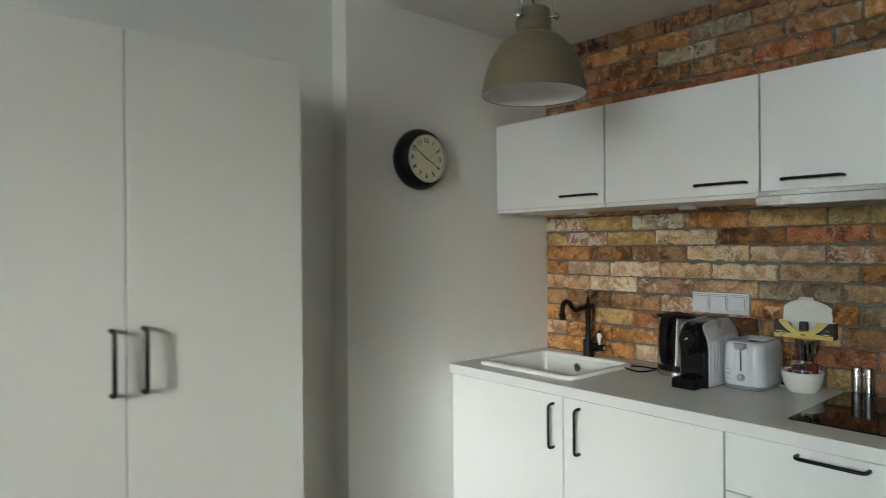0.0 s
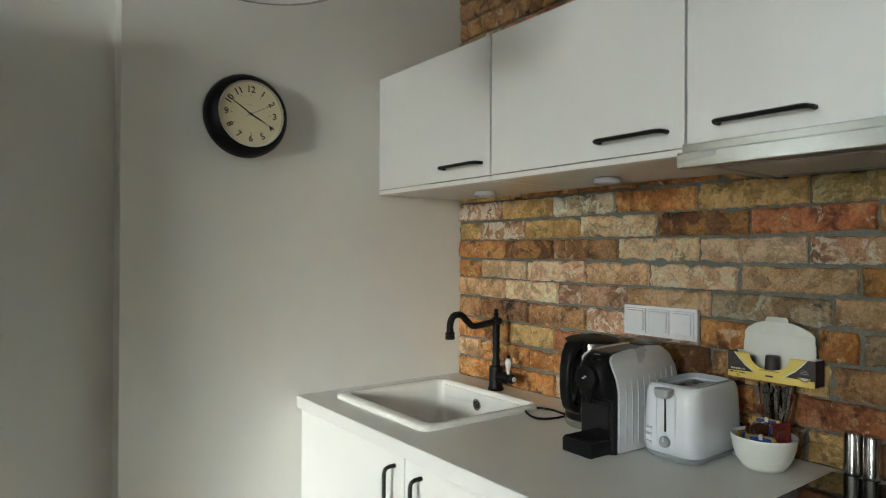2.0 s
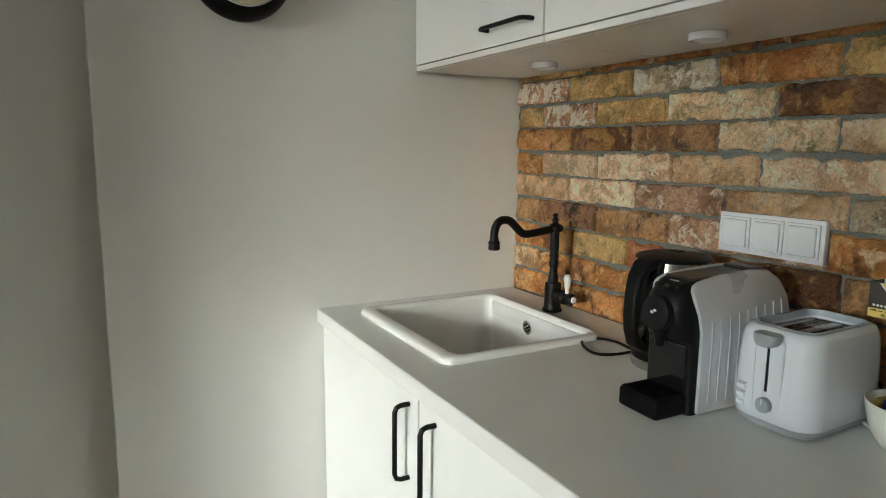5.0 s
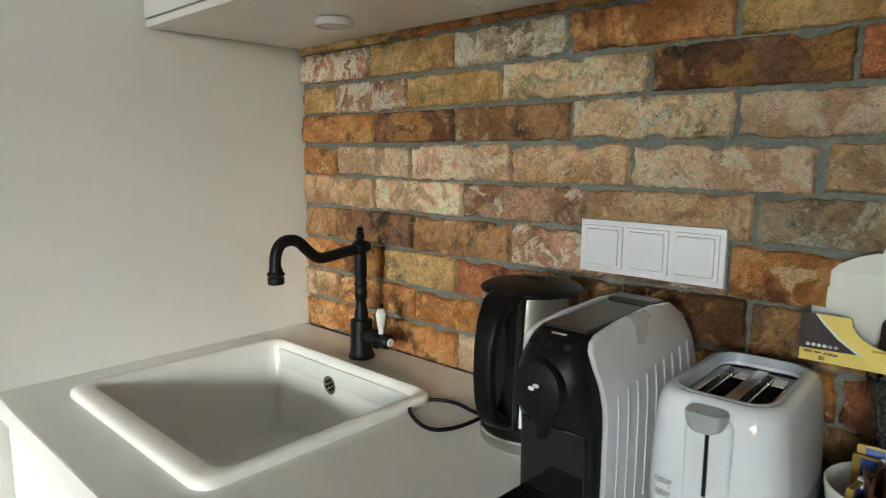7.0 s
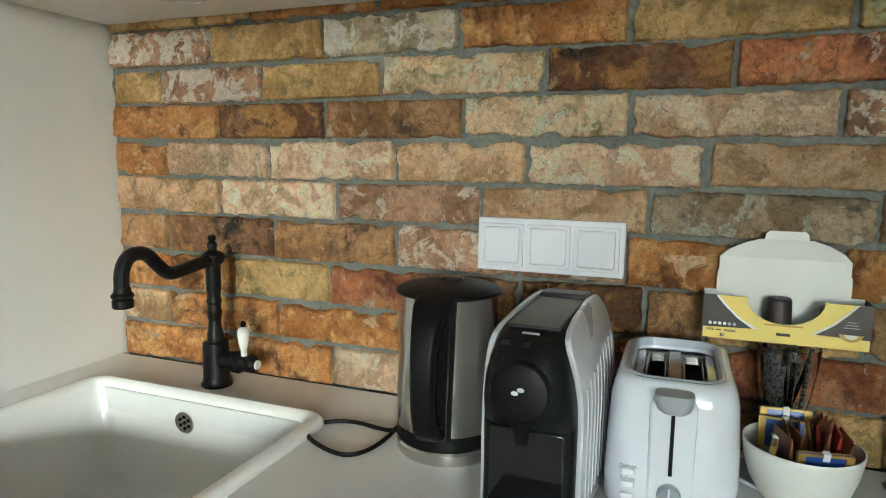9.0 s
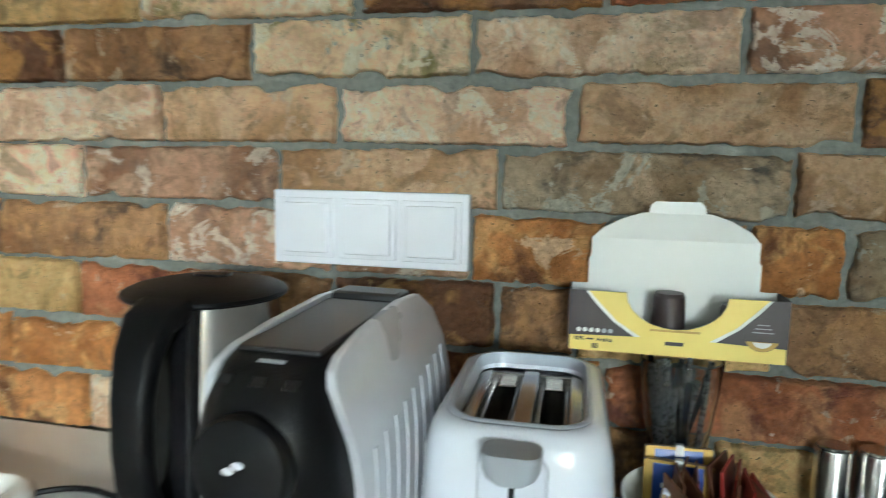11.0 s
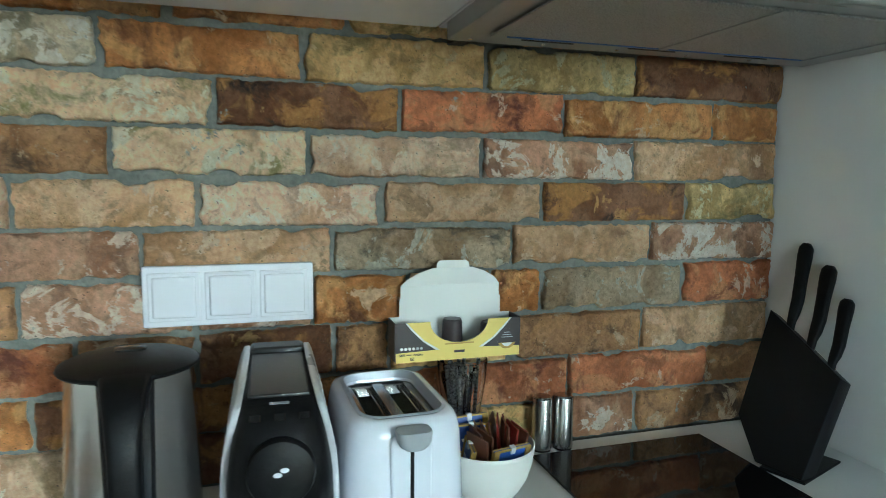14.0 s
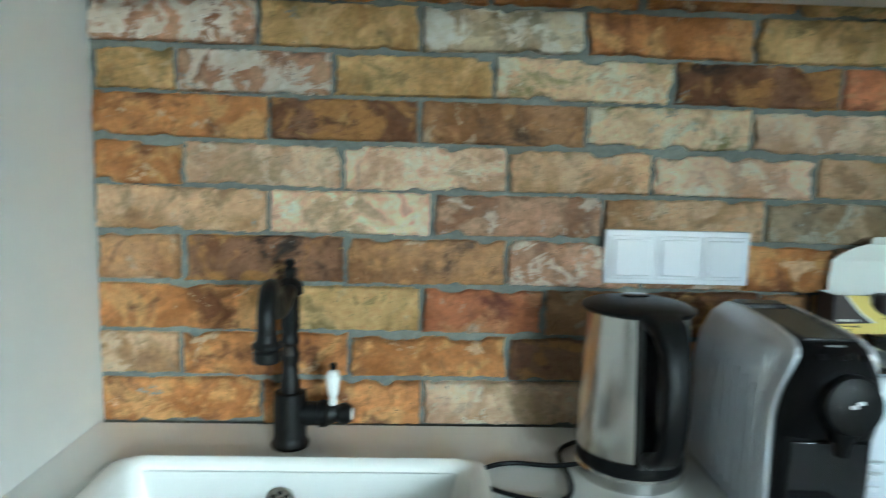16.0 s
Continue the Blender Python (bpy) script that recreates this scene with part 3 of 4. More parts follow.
# ---- kettle ----
ket = thing("electric_kettle", (2.475, 1.322, ZC), "brushed steel electric kettle with a black handle and lid", "kettle", turn=5)
part("power_base", lathe([(0, 0), (0.070, 0), (0.073, 0.004), (0.0735, 0.015), (0.0715, 0.018), (0, 0.018)], 48), STEEL, ket, "steel foot ring")
part("black_band", lathe([(0.068, 0.0185), (0.0715, 0.0185), (0.0728, 0.021), (0.0728, 0.034), (0.0720, 0.0355), (0.069, 0.0355)], 48), BLACKMATT, ket, "black band over the foot")
part("body", lathe([(0.071, 0.036), (0.0735, 0.038), (0.073, 0.08), (0.071, 0.13), (0.0685, 0.18), (0.067, 0.205), (0.06, 0.206)], 56), STEEL, ket)
part("lid", lathe([(0.066, 0.2055), (0.0735, 0.2065), (0.0752, 0.2085), (0.0740, 0.2110), (0.066, 0.2145), (0.045, 0.2185), (0.02, 0.2205), (0, 0.221)], 48), BLACKMATT, ket)
part("lid_knob", moved(loft([level(outline(0, 0, 0.012, 0.018, 0.009), 0), level(outline(0, 0, 0.011, 0.017, 0.009), 0.003), level(outline(0, 0, 0.008, 0.014, 0.008), 0.004)]), pose(0.012, 0, 0.2195)), BLACKGLOSS, ket)
part("handle_strip", loft([[(x, y, z) for x, y in outline(-r + 0.004, 0, 0.012, w, 0.006)] for z, r, w in ((0.036, 0.0725, 0.024), (0.08, 0.072, 0.025), (0.13, 0.07, 0.026), (0.18, 0.0685, 0.027), (0.207, 0.067, 0.028))]), BLACKGLOSS, ket, "black strip behind the handle")
grip = []
for d, z, w, t in ((0.066, 0.207, 0.026, 0.008), (0.088, 0.200, 0.022, 0.009), (0.104, 0.180, 0.018, 0.0095), (0.112, 0.150, 0.016, 0.0095), (0.114, 0.115, 0.0155, 0.0095), (0.111, 0.085, 0.0155, 0.009), (0.102, 0.062, 0.016, 0.009), (0.086, 0.050, 0.018, 0.009), (0.068, 0.048, 0.02, 0.009)):
    ang = {0.207: -10, 0.200: 25, 0.180: 60, 0.150: 80, 0.115: 90, 0.085: 100, 0.062: 125, 0.050: 160, 0.048: 180}[z]
    ca, sa = math.cos(radians(ang)), math.sin(radians(ang))
    grip.append([(-d * 1.06 - v * sa, u, z + v * ca) for u, v in outline(0, 0, w, t, 0.007, 4)])
part("handle", loft(grip), BLACKMATT, ket, sharp=50)
part("spout", loft([[(x, y, z) for x, y in outline(0.06 + o, 0, 0.012 + o, w, 0.01)] for z, o, w in ((0.15, 0.0, 0.012), (0.18, 0.006, 0.018), (0.205, 0.012, 0.022))]), STEEL, ket)
part("cord", tube([(0.0, 0.07, 0.012), (0.01, 0.1, 0.004), (0.03, 0.16, 0.004), (0.0, 0.213, 0.004), (-0.045, 0.2, 0.004), (-0.085, 0.13, 0.004), (-0.07, 0.1, 0.004), (-0.02, 0.085, 0.004), (0.06, 0.085, 0.004), (0.095, 0.03, 0.004)], 0.0032, 8, smooth=3), BLACKMATT, ket, "black power cord in a loose loop")

for ob in ket.children:
    if not ob.name.startswith("cord"):
        ob.data.transform(Matrix.Diagonal((0.97, 0.97, 1.07, 1)))

# ---- capsule coffee machine ----
cof = thing("coffee_machine", (2.416, 1.165, ZC), "black capsule coffee machine with silver ribbed side panels", "coffee machine", turn=-2)
def cof_ring(z, x0, x1, w, r):
    return level(outline((x0 + x1) / 2, 0, (x1 - x0) / 2, w, r), z)
part("body", loft([cof_ring(0.0, -0.112, 0.118, 0.0500, 0.010), cof_ring(0.1, -0.112, 0.118, 0.0502, 0.010), cof_ring(0.122, -0.113, 0.118, 0.0502, 0.010), cof_ring(0.125, -0.126, 0.118, 0.0500, 0.026), cof_ring(0.15, -0.136, 0.117, 0.0490, 0.030), cof_ring(0.175, -0.142, 0.112, 0.0455, 0.032), cof_ring(0.195, -0.138, 0.104, 0.0415, 0.030), cof_ring(0.208, -0.129, 0.096, 0.0385, 0.028), cof_ring(0.217, -0.117, 0.088, 0.0360, 0.02), cof_ring(0.2235, -0.098, 0.080, 0.0335, 0.012), cof_ring(0.2245, -0.09, 0.076, 0.0325, 0.010)]), BLACKMATT, cof, sharp=40)
for sgn in (1, -1):
    prof = [(-0.097, 0.003), (0.112, 0.003), (0.120, 0.03), (0.121, 0.14), (0.114, 0.185), (0.099, 0.214), (0.074, 0.2305), (0.03, 0.2335), (-0.05, 0.2295), (-0.094, 0.2235), (-0.107, 0.2175), (-0.112, 0.209), (-0.109, 0.192), (-0.101, 0.168), (-0.097, 0.14)]
    bm = prism(prof, "y", -0.007, 0.0, 0.0016)
    for k in range(12):
        bmesh.ops.bisect_plane(bm, geom=bm.verts[:] + bm.edges[:] + bm.faces[:], plane_co=(0, 0, 0.12 + 0.01 * k), plane_no=(0, 0, 1))
    for v in bm.verts:
        v.co.y = sgn * (v.co.y + 0.0565 - max(0, v.co.z - 0.12) ** 2 * 1.55)
    pan = part("side_panel", bm, SILVER, cof, "silver side panel", sharp=40)
    for k in range(9):
        x = -0.074 + 0.0215 * k
        top = 0.158 + 0.0028 * k
        lean = [[(x + q * 0.0022, sgn * (0.0565 - max(0, z_ - 0.12) ** 2 * 1.55 + d_), z_) for q, d_ in ((-1, -0.002), (1, -0.002), (1, 0.0013), (-1, 0.0013))] for z_ in (0.02, 0.12, 0.135, 0.15, top)]
        part("rib", loft(lean), SILVER, pan)
part("drip_tray", box((-0.178, -0.044, 0.0), (-0.085, 0.044, 0.034), 0.006, 3), BLACKMATT, cof)
tray_grid = part("drip_grid", box((-0.174, -0.040, 0.0335), (-0.09, 0.040, 0.0348)), BLACKGLOSS, cof)
for k in range(9):
    part("grid_bar", box((-0.17 + 0.009 * k, -0.038, 0.0349), (-0.1655 + 0.009 * k, 0.038, 0.0368)), BLACKGLOSS, tray_grid)
part("front_panel", box((-0.1155, -0.041, 0.036), (-0.110, 0.041, 0.118), 0.002), BLACKGLOSS, cof, "glossy black splash panel")
head = part("brew_head", moved(lathe([(0.031, -0.012), (0.031, 0.010), (0.029, 0.015), (0.022, 0.0175), (0, 0.018)], 40), pose(-0.134, 0, 0.168, 0, -86, 0)), BLACKMATT, cof)
part("nozzle", loft([[(x - 0.134, y, z) for x, y in outline(0, 0, a, b, 0.008)] for z, a, b in ((0.152, 0.012, 0.026), (0.134, 0.010, 0.012), (0.122, 0.008, 0.008), (0.112, 0.007, 0.007))]), BLACKMATT, cof)
bm = bmesh.new()
for dy, dz in ((-0.003, 0.002), (0.003, -0.002)):
    merge(bm, moved(lathe([(0, 0), (0.0045, 0), (0.0045, 0.0006), (0, 0.0006)], 16), pose(-0.1518, dy, 0.172 + dz, 0, -86, 0) @ Matrix.Diagonal((0.5, 0.85, 1, 1))))
part("badge", bm, WHITEPL, head, "small pale badge")
lid = part("capsule_lid", moved(box((-0.066, -0.0285, 0.0), (0.066, 0.0285, 0.004), 0.002), pose(-0.034, 0, 0.2245, 0, -2, 0)), LIDGREY, cof, "dark grey flap on the sloping top")
part("lid_edge", box((0.04, -0.031, 0.222), (0.074, 0.031, 0.2345), 0.005), LIDGREY, cof)
for k, dy in enumerate((-0.022, 0, 0.022)):
    part("button", moved(box((-0.004, -0.005, 0), (0.004, 0.005, 0.0012), 0.0005, 1), pose(-0.1235, dy, 0.2120, 0, -36, 0)), BLACKGLOSS, cof)
part("light_bar", moved(box((-0.0015, -0.009, 0), (0.0015, 0.009, 0.001)), pose(-0.108, 0, 0.2198, 0, -20, 0)), INKGREY, cof)

# ---- toaster ----
toa = thing("toaster", (2.470, 1.028, ZC), "white two-slot toaster with a grey lever", "toaster", turn=1)
rr = lambda z, hx_, hy_, r: level(outline(0, 0, hx_, hy_, r, 8), z)
part("base", loft([rr(0.0, 0.09, 0.058, 0.03), rr(0.004, 0.098, 0.064, 0.035), rr(0.012, 0.102, 0.068, 0.035), rr(0.0145, 0.1, 0.066, 0.035)]), GREYPL, toa, "grey foot")
part("shell", loft([rr(0.0148, 0.100, 0.066, 0.036), rr(0.018, 0.1045, 0.0705, 0.038), rr(0.05, 0.106, 0.0715, 0.038), rr(0.1, 0.1045, 0.0695, 0.036), rr(0.14, 0.102, 0.067, 0.034), rr(0.154, 0.099, 0.064, 0.032), rr(0.162, 0.095, 0.060, 0.03), rr(0.1645, 0.089, 0.0545, 0.03), rr(0.1640, 0.084, 0.050, 0.026), rr(0.158, 0.081, 0.047, 0.022), rr(0.152, 0.080, 0.046, 0.022)], (False, False)), TOASTER, toa, sharp=60)
part("rim", loft([rr(0.1650, 0.087, 0.0525, 0.029), rr(0.1662, 0.086, 0.0515, 0.028), rr(0.1662, 0.083, 0.0485, 0.026), rr(0.1560, 0.0805, 0.046, 0.022)], (False, False)), RIMGREY, toa, "pale grey rim round the slots", sharp=60)
part("slot_floor", loft([rr(0.09, 0.08, 0.046, 0.02), rr(0.092, 0.08, 0.046, 0.02)]), SLOTDARK, toa)
for y0_, y1_ in ((-0.0465, -0.0355), (-0.0075, 0.0075), (0.0355, 0.0465)):
    part("slot_divider", box((-0.0795, y0_, 0.093), (0.0795, y1_, 0.151), 0.0012, 2), STEEL, toa, "shiny metal slot wall")
for x0_, x1_ in ((-0.0795, -0.071), (0.071, 0.0795)):
    for q in (-1, 1):
        part("end_plate", box((x0_, q * 0.022 - 0.0152, 0.093), (x1_, q * 0.022 + 0.0152, 0.1495), 0.001, 1), STEEL, toa)
for y_, q in ((-0.036, 1), (-0.008, -1), (0.008, 1), (0.036, -1)):
    for k in range(6):
        part("guide_wire", tube([(-0.06 + 0.024 * k, y_, 0.148), (-0.06 + 0.024 * k, y_ + 0.004 * q, 0.135), (-0.06 + 0.024 * k, y_ + 0.005 * q, 0.1)], 0.0013, 6), STEEL, toa)
    part("guide_rail", tube([(-0.07, y_ + 0.003 * q, 0.142), (0.07, y_ + 0.003 * q, 0.142)], 0.0012, 6), STEEL, toa)
for y_ in (-0.021, 0.021):
    part("bread_carrier", box((0.055, y_ - 0.008, 0.140), (0.079, y_ + 0.008, 0.143), 0.001, 1), CHROME, toa)
part("lever_panel", moved(loft([[(z, y, x) for y, z in outline(0, 0, hy_, hz_, 0.010)] for x, hy_, hz_ in ((0.0, 0.024, 0.062), (0.003, 0.023, 0.061), (0.0045, 0.021, 0.059))]), pose(-0.1035, 0.0, 0.09, 0, -91, 0)), TOASTER, toa)
part("slot", box((-0.1095, -0.002, 0.066), (-0.1078, 0.002, 0.138)), BLACK, toa)
part("lever", loft([[(x, y, z) for x, y in outline(-0.114, 0, 0.0135, w, 0.009)] for z, w in ((0.1405, 0.012), (0.1435, 0.0165), (0.149, 0.0190), (0.158, 0.0198), (0.160, 0.019))]), GREYPL, toa, "grey plastic lever")
knob = part("dial", moved(lathe([(0.0125, 0), (0.0125, 0.006), (0.011, 0.009), (0.0, 0.0095)], 28), pose(-0.1068, 0.0, 0.044, 0, -90, 0)), GREYPL, toa, "grey browning dial")
part("pointer", box((-0.1178, -0.001, 0.045), (-0.1161, 0.001, 0.055)), WHITEPL, knob)
for k, word in enumerate(("Defrost", "Reheat", "")):
    z_ = 0.062 - 0.014 * k
    part("button", box((-0.1085, 0.036, z_ - 0.0035), (-0.1035, 0.050, z_ + 0.0035), 0.0015, 2), WHITEPL, toa)
    if word:
        part("lettering", moved(text_mesh(word, 0.006), pose(-0.1066, 0.043, z_ + 0.0065) @ pose(0, 0, 0, 90, 0, -90)), INKGREY, toa, "small grey button name")
part("cord", tube([(0.06, -0.06, 0.006), (0.045, -0.085, 0.004), (0.03, -0.098, 0.004), (0.03, -0.11, 0.004), (0.07, -0.125, 0.004), (0.12, -0.1, 0.004), (0.135, -0.04, 0.004), (0.13, 0.02, 0.02)], 0.003, 8, smooth=2), WHITEPL, toa, "white power cord")

plug = thing("power_plug", (2.565, 0.966, ZC), "black power plug lying behind the toaster", "plug")
part("body", moved(loft([level(outline(0, 0, 0.012, 0.012, 0.010), 0), level(outline(0, 0, 0.019, 0.018, 0.016), 0.006), level(outline(0, 0, 0.019, 0.018, 0.016), 0.030), level(outline(0, 0, 0.012, 0.012, 0.011), 0.042), level(outline(0, 0, 0.006, 0.006, 0.006), 0.050)]), pose(0.012, 0, 0.0)), BLACKMATT, plug, sharp=50)
part("cord", tube([(0.012, 0, 0.048), (0.02, 0.01, 0.062), (0.022, 0.04, 0.05), (0.02, 0.10, 0.006), (0.015, 0.17, 0.004)], 0.003, 8, smooth=2), BLACKMATT, plug)

# ---- bowl of sachets ----
bowl = thing("bowl", (2.502, 0.882, ZC), "white ribbed porcelain bowl full of tea sachets", "bowl")
seg = 72
prof = [(0.0, 0.003), (0.034, 0.003), (0.036, 0.0), (0.040, 0.0), (0.046, 0.008), (0.055, 0.024), (0.061, 0.044), (0.0645, 0.064), (0.065, 0.069), (0.0635, 0.070), (0.0615, 0.066), (0.058, 0.044), (0.05, 0.02), (0.038, 0.010), (0, 0.009)]
bm = lathe(prof, seg)
for v in bm.verts:
    r = math.hypot(v.co.x, v.co.y)
    if 0.045 < r and 0.006 < v.co.z < 0.06 and abs(r - 0.05) > 0.0005:
        k = round(math.atan2(v.co.y, v.co.x) / (2 * math.pi) * seg)
        s_ = 1 + (0.006 if k % 2 else -0.006)
        v.co.x, v.co.y = v.co.x * s_, v.co.y * s_
part("bowl_body", bm, CREAMPOT, bowl, sharp=80)
rnd = random.Random(4)
def sachet(x, y, w, h, z, turn, tilt, mat, label, bands):
    sc = thing("tea_sachet", (2.502 + x, 0.882 + y, ZC + z), label, "tea sachet", "sachets in the bowl")
    sc.matrix_basis = pose(2.502 + x, 0.882 + y, ZC + z, 0, tilt, turn)
    own = loft([level(outline(0, 0, 0.0012, w / 2, 0.0006, 2), 0), level(outline(0, 0, 0.0024, w / 2 - 0.001, 0.001, 2), h * 0.3), level(outline(0, 0, 0.0022, w / 2 - 0.001, 0.001, 2), h * 0.7), level(outline(0, 0, 0.0009, w / 2, 0.0004, 2), h)])
    part("packet", own, mat, sc)
    for z0_, z1_, m_ in bands:
        part("band", box((-0.0031, -w / 2 + 0.001, h * z0_), (0.0031, w / 2 - 0.001, h * z1_)), m_, sc)
    return sc
for k in range(5):
    sachet(0.020 - 0.010 * k, 0.020 - 0.012 * (k % 2), 0.046, 0.058, 0.030, 75 + 8 * k, -8 + 3 * k, BROWNFOIL, "brown paper tea sachet standing in the bowl", ())
for k in range(7):
    sachet(0.030 - 0.008 * k, -0.026 - 0.003 * (k % 3), 0.044, 0.060, 0.032, 60 + 7 * k, 10 - 4 * k, REDFOIL if k % 3 else BROWNFOIL, "dark red tea sachet standing in the bowl", ())
for x, y, z, turn, tilt in ((-0.036, -0.014, 0.040, 12, -16), (0.036, 0.014, 0.055, 4, 8), (0.024, 0.016, 0.047, -4, 4), (-0.01, 0.036, 0.036, 80, -10)):
    sc = sachet(x, y, 0.058, 0.040, z, turn, tilt, BLUEFOIL, "blue tea sachet with gold ends", ((0.0, 0.06, GOLDFOIL), (0.94, 1.0, GOLDFOIL)))
    for q in (-1, 1):
        part("gold_end", box((-0.0033, q * 0.025 - 0.004, 0.001), (0.0033, q * 0.025 + 0.004, 0.039)), GOLDFOIL, sc)
    part("tag", box((-0.0034, -0.004, 0.032), (0.0034, 0.003, 0.042)), WHITEPL, sc)
    for q in (-0.010, 0.008):
        part("print", box((-0.0034, q - 0.006, 0.016), (0.0034, q + 0.006, 0.020)), WHITEPL, sc)

# ---- glass of stirrers and capsule box on it ----
GXY = (2.583, 0.893)
gl = thing("drinking_glass", (*GXY, ZC), "clear stemmed glass filled with wrapped stirrers", "glass")
part("bowl", lathe([(0.004, 0.058), (0.012, 0.060), (0.020, 0.066), (0.0265, 0.080), (0.031, 0.105), (0.0352, 0.135), (0.0378, 0.164), (0.0374, 0.166), (0.0366, 0.1655), (0.0338, 0.135), (0.0295, 0.105), (0.0248, 0.082), (0.0185, 0.069), (0.011, 0.0635), (0, 0.063)], 40), GLASS, gl)
part("stem", lathe([(0.0045, 0.0575), (0.0042, 0.045), (0.0042, 0.02), (0.006, 0.010), (0.010, 0.0062)], 24), GLASS, gl)
part("foot", lathe([(0, 0), (0.031, 0), (0.032, 0.0015), (0.030, 0.003), (0.018, 0.0045), (0.010, 0.006), (0, 0.006)], 40), GLASS, gl)
for k in range(38):
    a, r = rnd.uniform(0, 6.28), 0.019 * math.sqrt(rnd.random())
    a2, r2 = a + rnd.uniform(-0.6, 0.6), 0.0325 * math.sqrt(rnd.uniform(0.15, 1.0))
    low, high = 0.067 + 0.6 * max(0, r - 0.010), rnd.uniform(0.14, 0.163)
    st = thing("stirrer", (*GXY, ZC), "thin foil-wrapped drink stirrer standing in the glass", "stirrer", "stirrers in the glass")
    p0, p1 = Vector((r * math.cos(a), r * math.sin(a), low)), Vector((r2 * math.cos(a2), r2 * math.sin(a2), high))
    part("stick", tube([p0, p0.lerp(p1, 0.5), p1], 0.0032, 6), (STIRFOIL, STIRFOIL, BLACKGLOSS)[k % 3], st)

bx = thing("capsule_box", (2.568, 0.903, 1.0805), "opened yellow and dark coffee capsule box with a raised white flap", "box")
W2, D, Hb = 0.0955, 0.043, 0.057
part("tray", box((0.0015, -W2, 0), (D, W2, 0.0015)), CARDYELLOW, bx)
part("back_wall", box((D - 0.0012, -W2, 0.0015), (D, W2, Hb)), CARDWHITE, bx)
for sgn in (-1, 1):
    part("end_wall", box((0.0015, sgn * W2 - 0.0007, 0.0015), (D - 0.0012, sgn * W2 + 0.0007, Hb)), CARDDARK, bx)
def arc(cy, cz, ry, rz, a0, a1, n=12):
    return [(cy + ry * math.cos(radians(a0 + (a1 - a0) * k / n)), cz + rz * math.sin(radians(a0 + (a1 - a0) * k / n))) for k in range(n + 1)]
front = [(-W2, 0), (W2, 0), (W2, Hb), (0.044, Hb)] + arc(0, Hb, 0.044, 0.032, 0, -180)[1:] + [(-W2, Hb)]
part("front_wall", prism(front, "x", 0, 0.0014), CARDDARK, bx)
yel = [(-W2 + 0.001, 0.0), (W2 - 0.001, 0.0), (W2 - 0.001, 0.014), (0.030, 0.016), (0.052, 0.030), (0.068, 0.046), (0.078, Hb), (0.0442, Hb)] + arc(0, Hb, 0.0442, 0.0322, 0, -180)[1:] + [(-0.078, Hb), (-0.068, 0.046), (-0.052, 0.030), (-0.030, 0.016), (-W2 + 0.001, 0.014)]
part("front_print", prism(yel, "x", -0.0006, -0.0001), CARDYELLOW, bx, "yellow sweeping print")
for sgn in (-1, 1):
    sw_ = [(sgn * y_, z_) for y_, z_ in ((0.078, Hb), (0.068, 0.046), (0.052, 0.030), (0.030, 0.016), (0.036, 0.016), (0.055, 0.029), (0.071, 0.045), (0.081, Hb))]
    part("edge_print", prism(sw_, "x", -0.0009, -0.0007), CARDWHITE, bx)
for k in range(6):
    part("dot_print", moved(lathe([(0, 0), (0.0022, 0), (0.0022, 0.0003), (0, 0.0003)], 12), pose(-0.0002, 0.086 - 0.0058 * k, 0.0195, 0, -90, 0)), CARDWHITE if k < 4 else INKGREY, bx)
part("lettering", moved(text_mesh("100%", 0.0046), pose(-0.0008, 0.086, 0.0108) @ pose(0, 0, 0, 90, 0, -90)), INK, bx, "small dark print")
part("line_print", box((-0.0009, 0.072, 0.0102), (-0.0007, 0.079, 0.0116)), INK, bx)
part("lettering", moved(text_mesh("Arabica", 0.0046), pose(-0.0008, 0.062, 0.0108) @ pose(0, 0, 0, 90, 0, -90)), INK, bx, "small dark print")
part("mark_print", box((-0.0009, 0.068, 0.0025), (-0.0007, 0.0735, 0.0068)), CARDDARK, bx)
part("lettering", moved(text_mesh("10", 0.0042, 0.0002), pose(-0.0011, 0.0708, 0.0046) @ pose(0, 0, 0, 90, 0, -90)), CARDYELLOW, bx)
part("line_print", box((-0.0009, -0.022, 0.0225), (-0.0007, 0.022, 0.0245)), GOLDFOIL, bx)
part("mark_print", box((-0.0009, -0.008, 0.0100), (-0.0007, 0.008, 0.0135)), CARDDARK, bx)
part("round_print", moved(lathe([(0, 0), (0.0155, 0), (0.0155, 0.0003), (0, 0.0003)], 32), pose(-0.0008, -0.074, 0.026, 0, -90, 0)), CARDDARK, bx, "round dark picture of a cup")
cup = [(-0.074 + 0.0152 * math.cos(radians(a)), 0.026 + 0.0152 * math.sin(radians(a))) for a in range(205, 336, 10)]
part("cup_print", prism(cup, "x", -0.0014, -0.0012), GOLDFOIL, bx)
part("foam_print", prism([(y * 0.6 - 0.074 * 0.4, z * 0.6 + 0.0185 * 0.4) for y, z in cup], "x", -0.0017, -0.0015), CARDWHITE, bx)
for k in range(3):
    part("line_print", box((-0.0014, -0.083 + 0.002 * k, 0.0275 + 0.0035 * k), (-0.0012, -0.065 - 0.002 * k, 0.0285 + 0.0035 * k)), INKGREY, bx)
flap = [(-0.0795, 0.0), (0.0795, 0.0), (0.0795, 0.026), (0.0775, 0.029), (0.0775, 0.047), (-0.0775, 0.047), (-0.0775, 0.029), (-0.0795, 0.026)]
f1 = part("flap", moved(prism(flap, "x", 0, 0.001), pose(D - 0.001, 0, Hb - 0.001, 0, 1, 0)), CARDWHITE, bx)
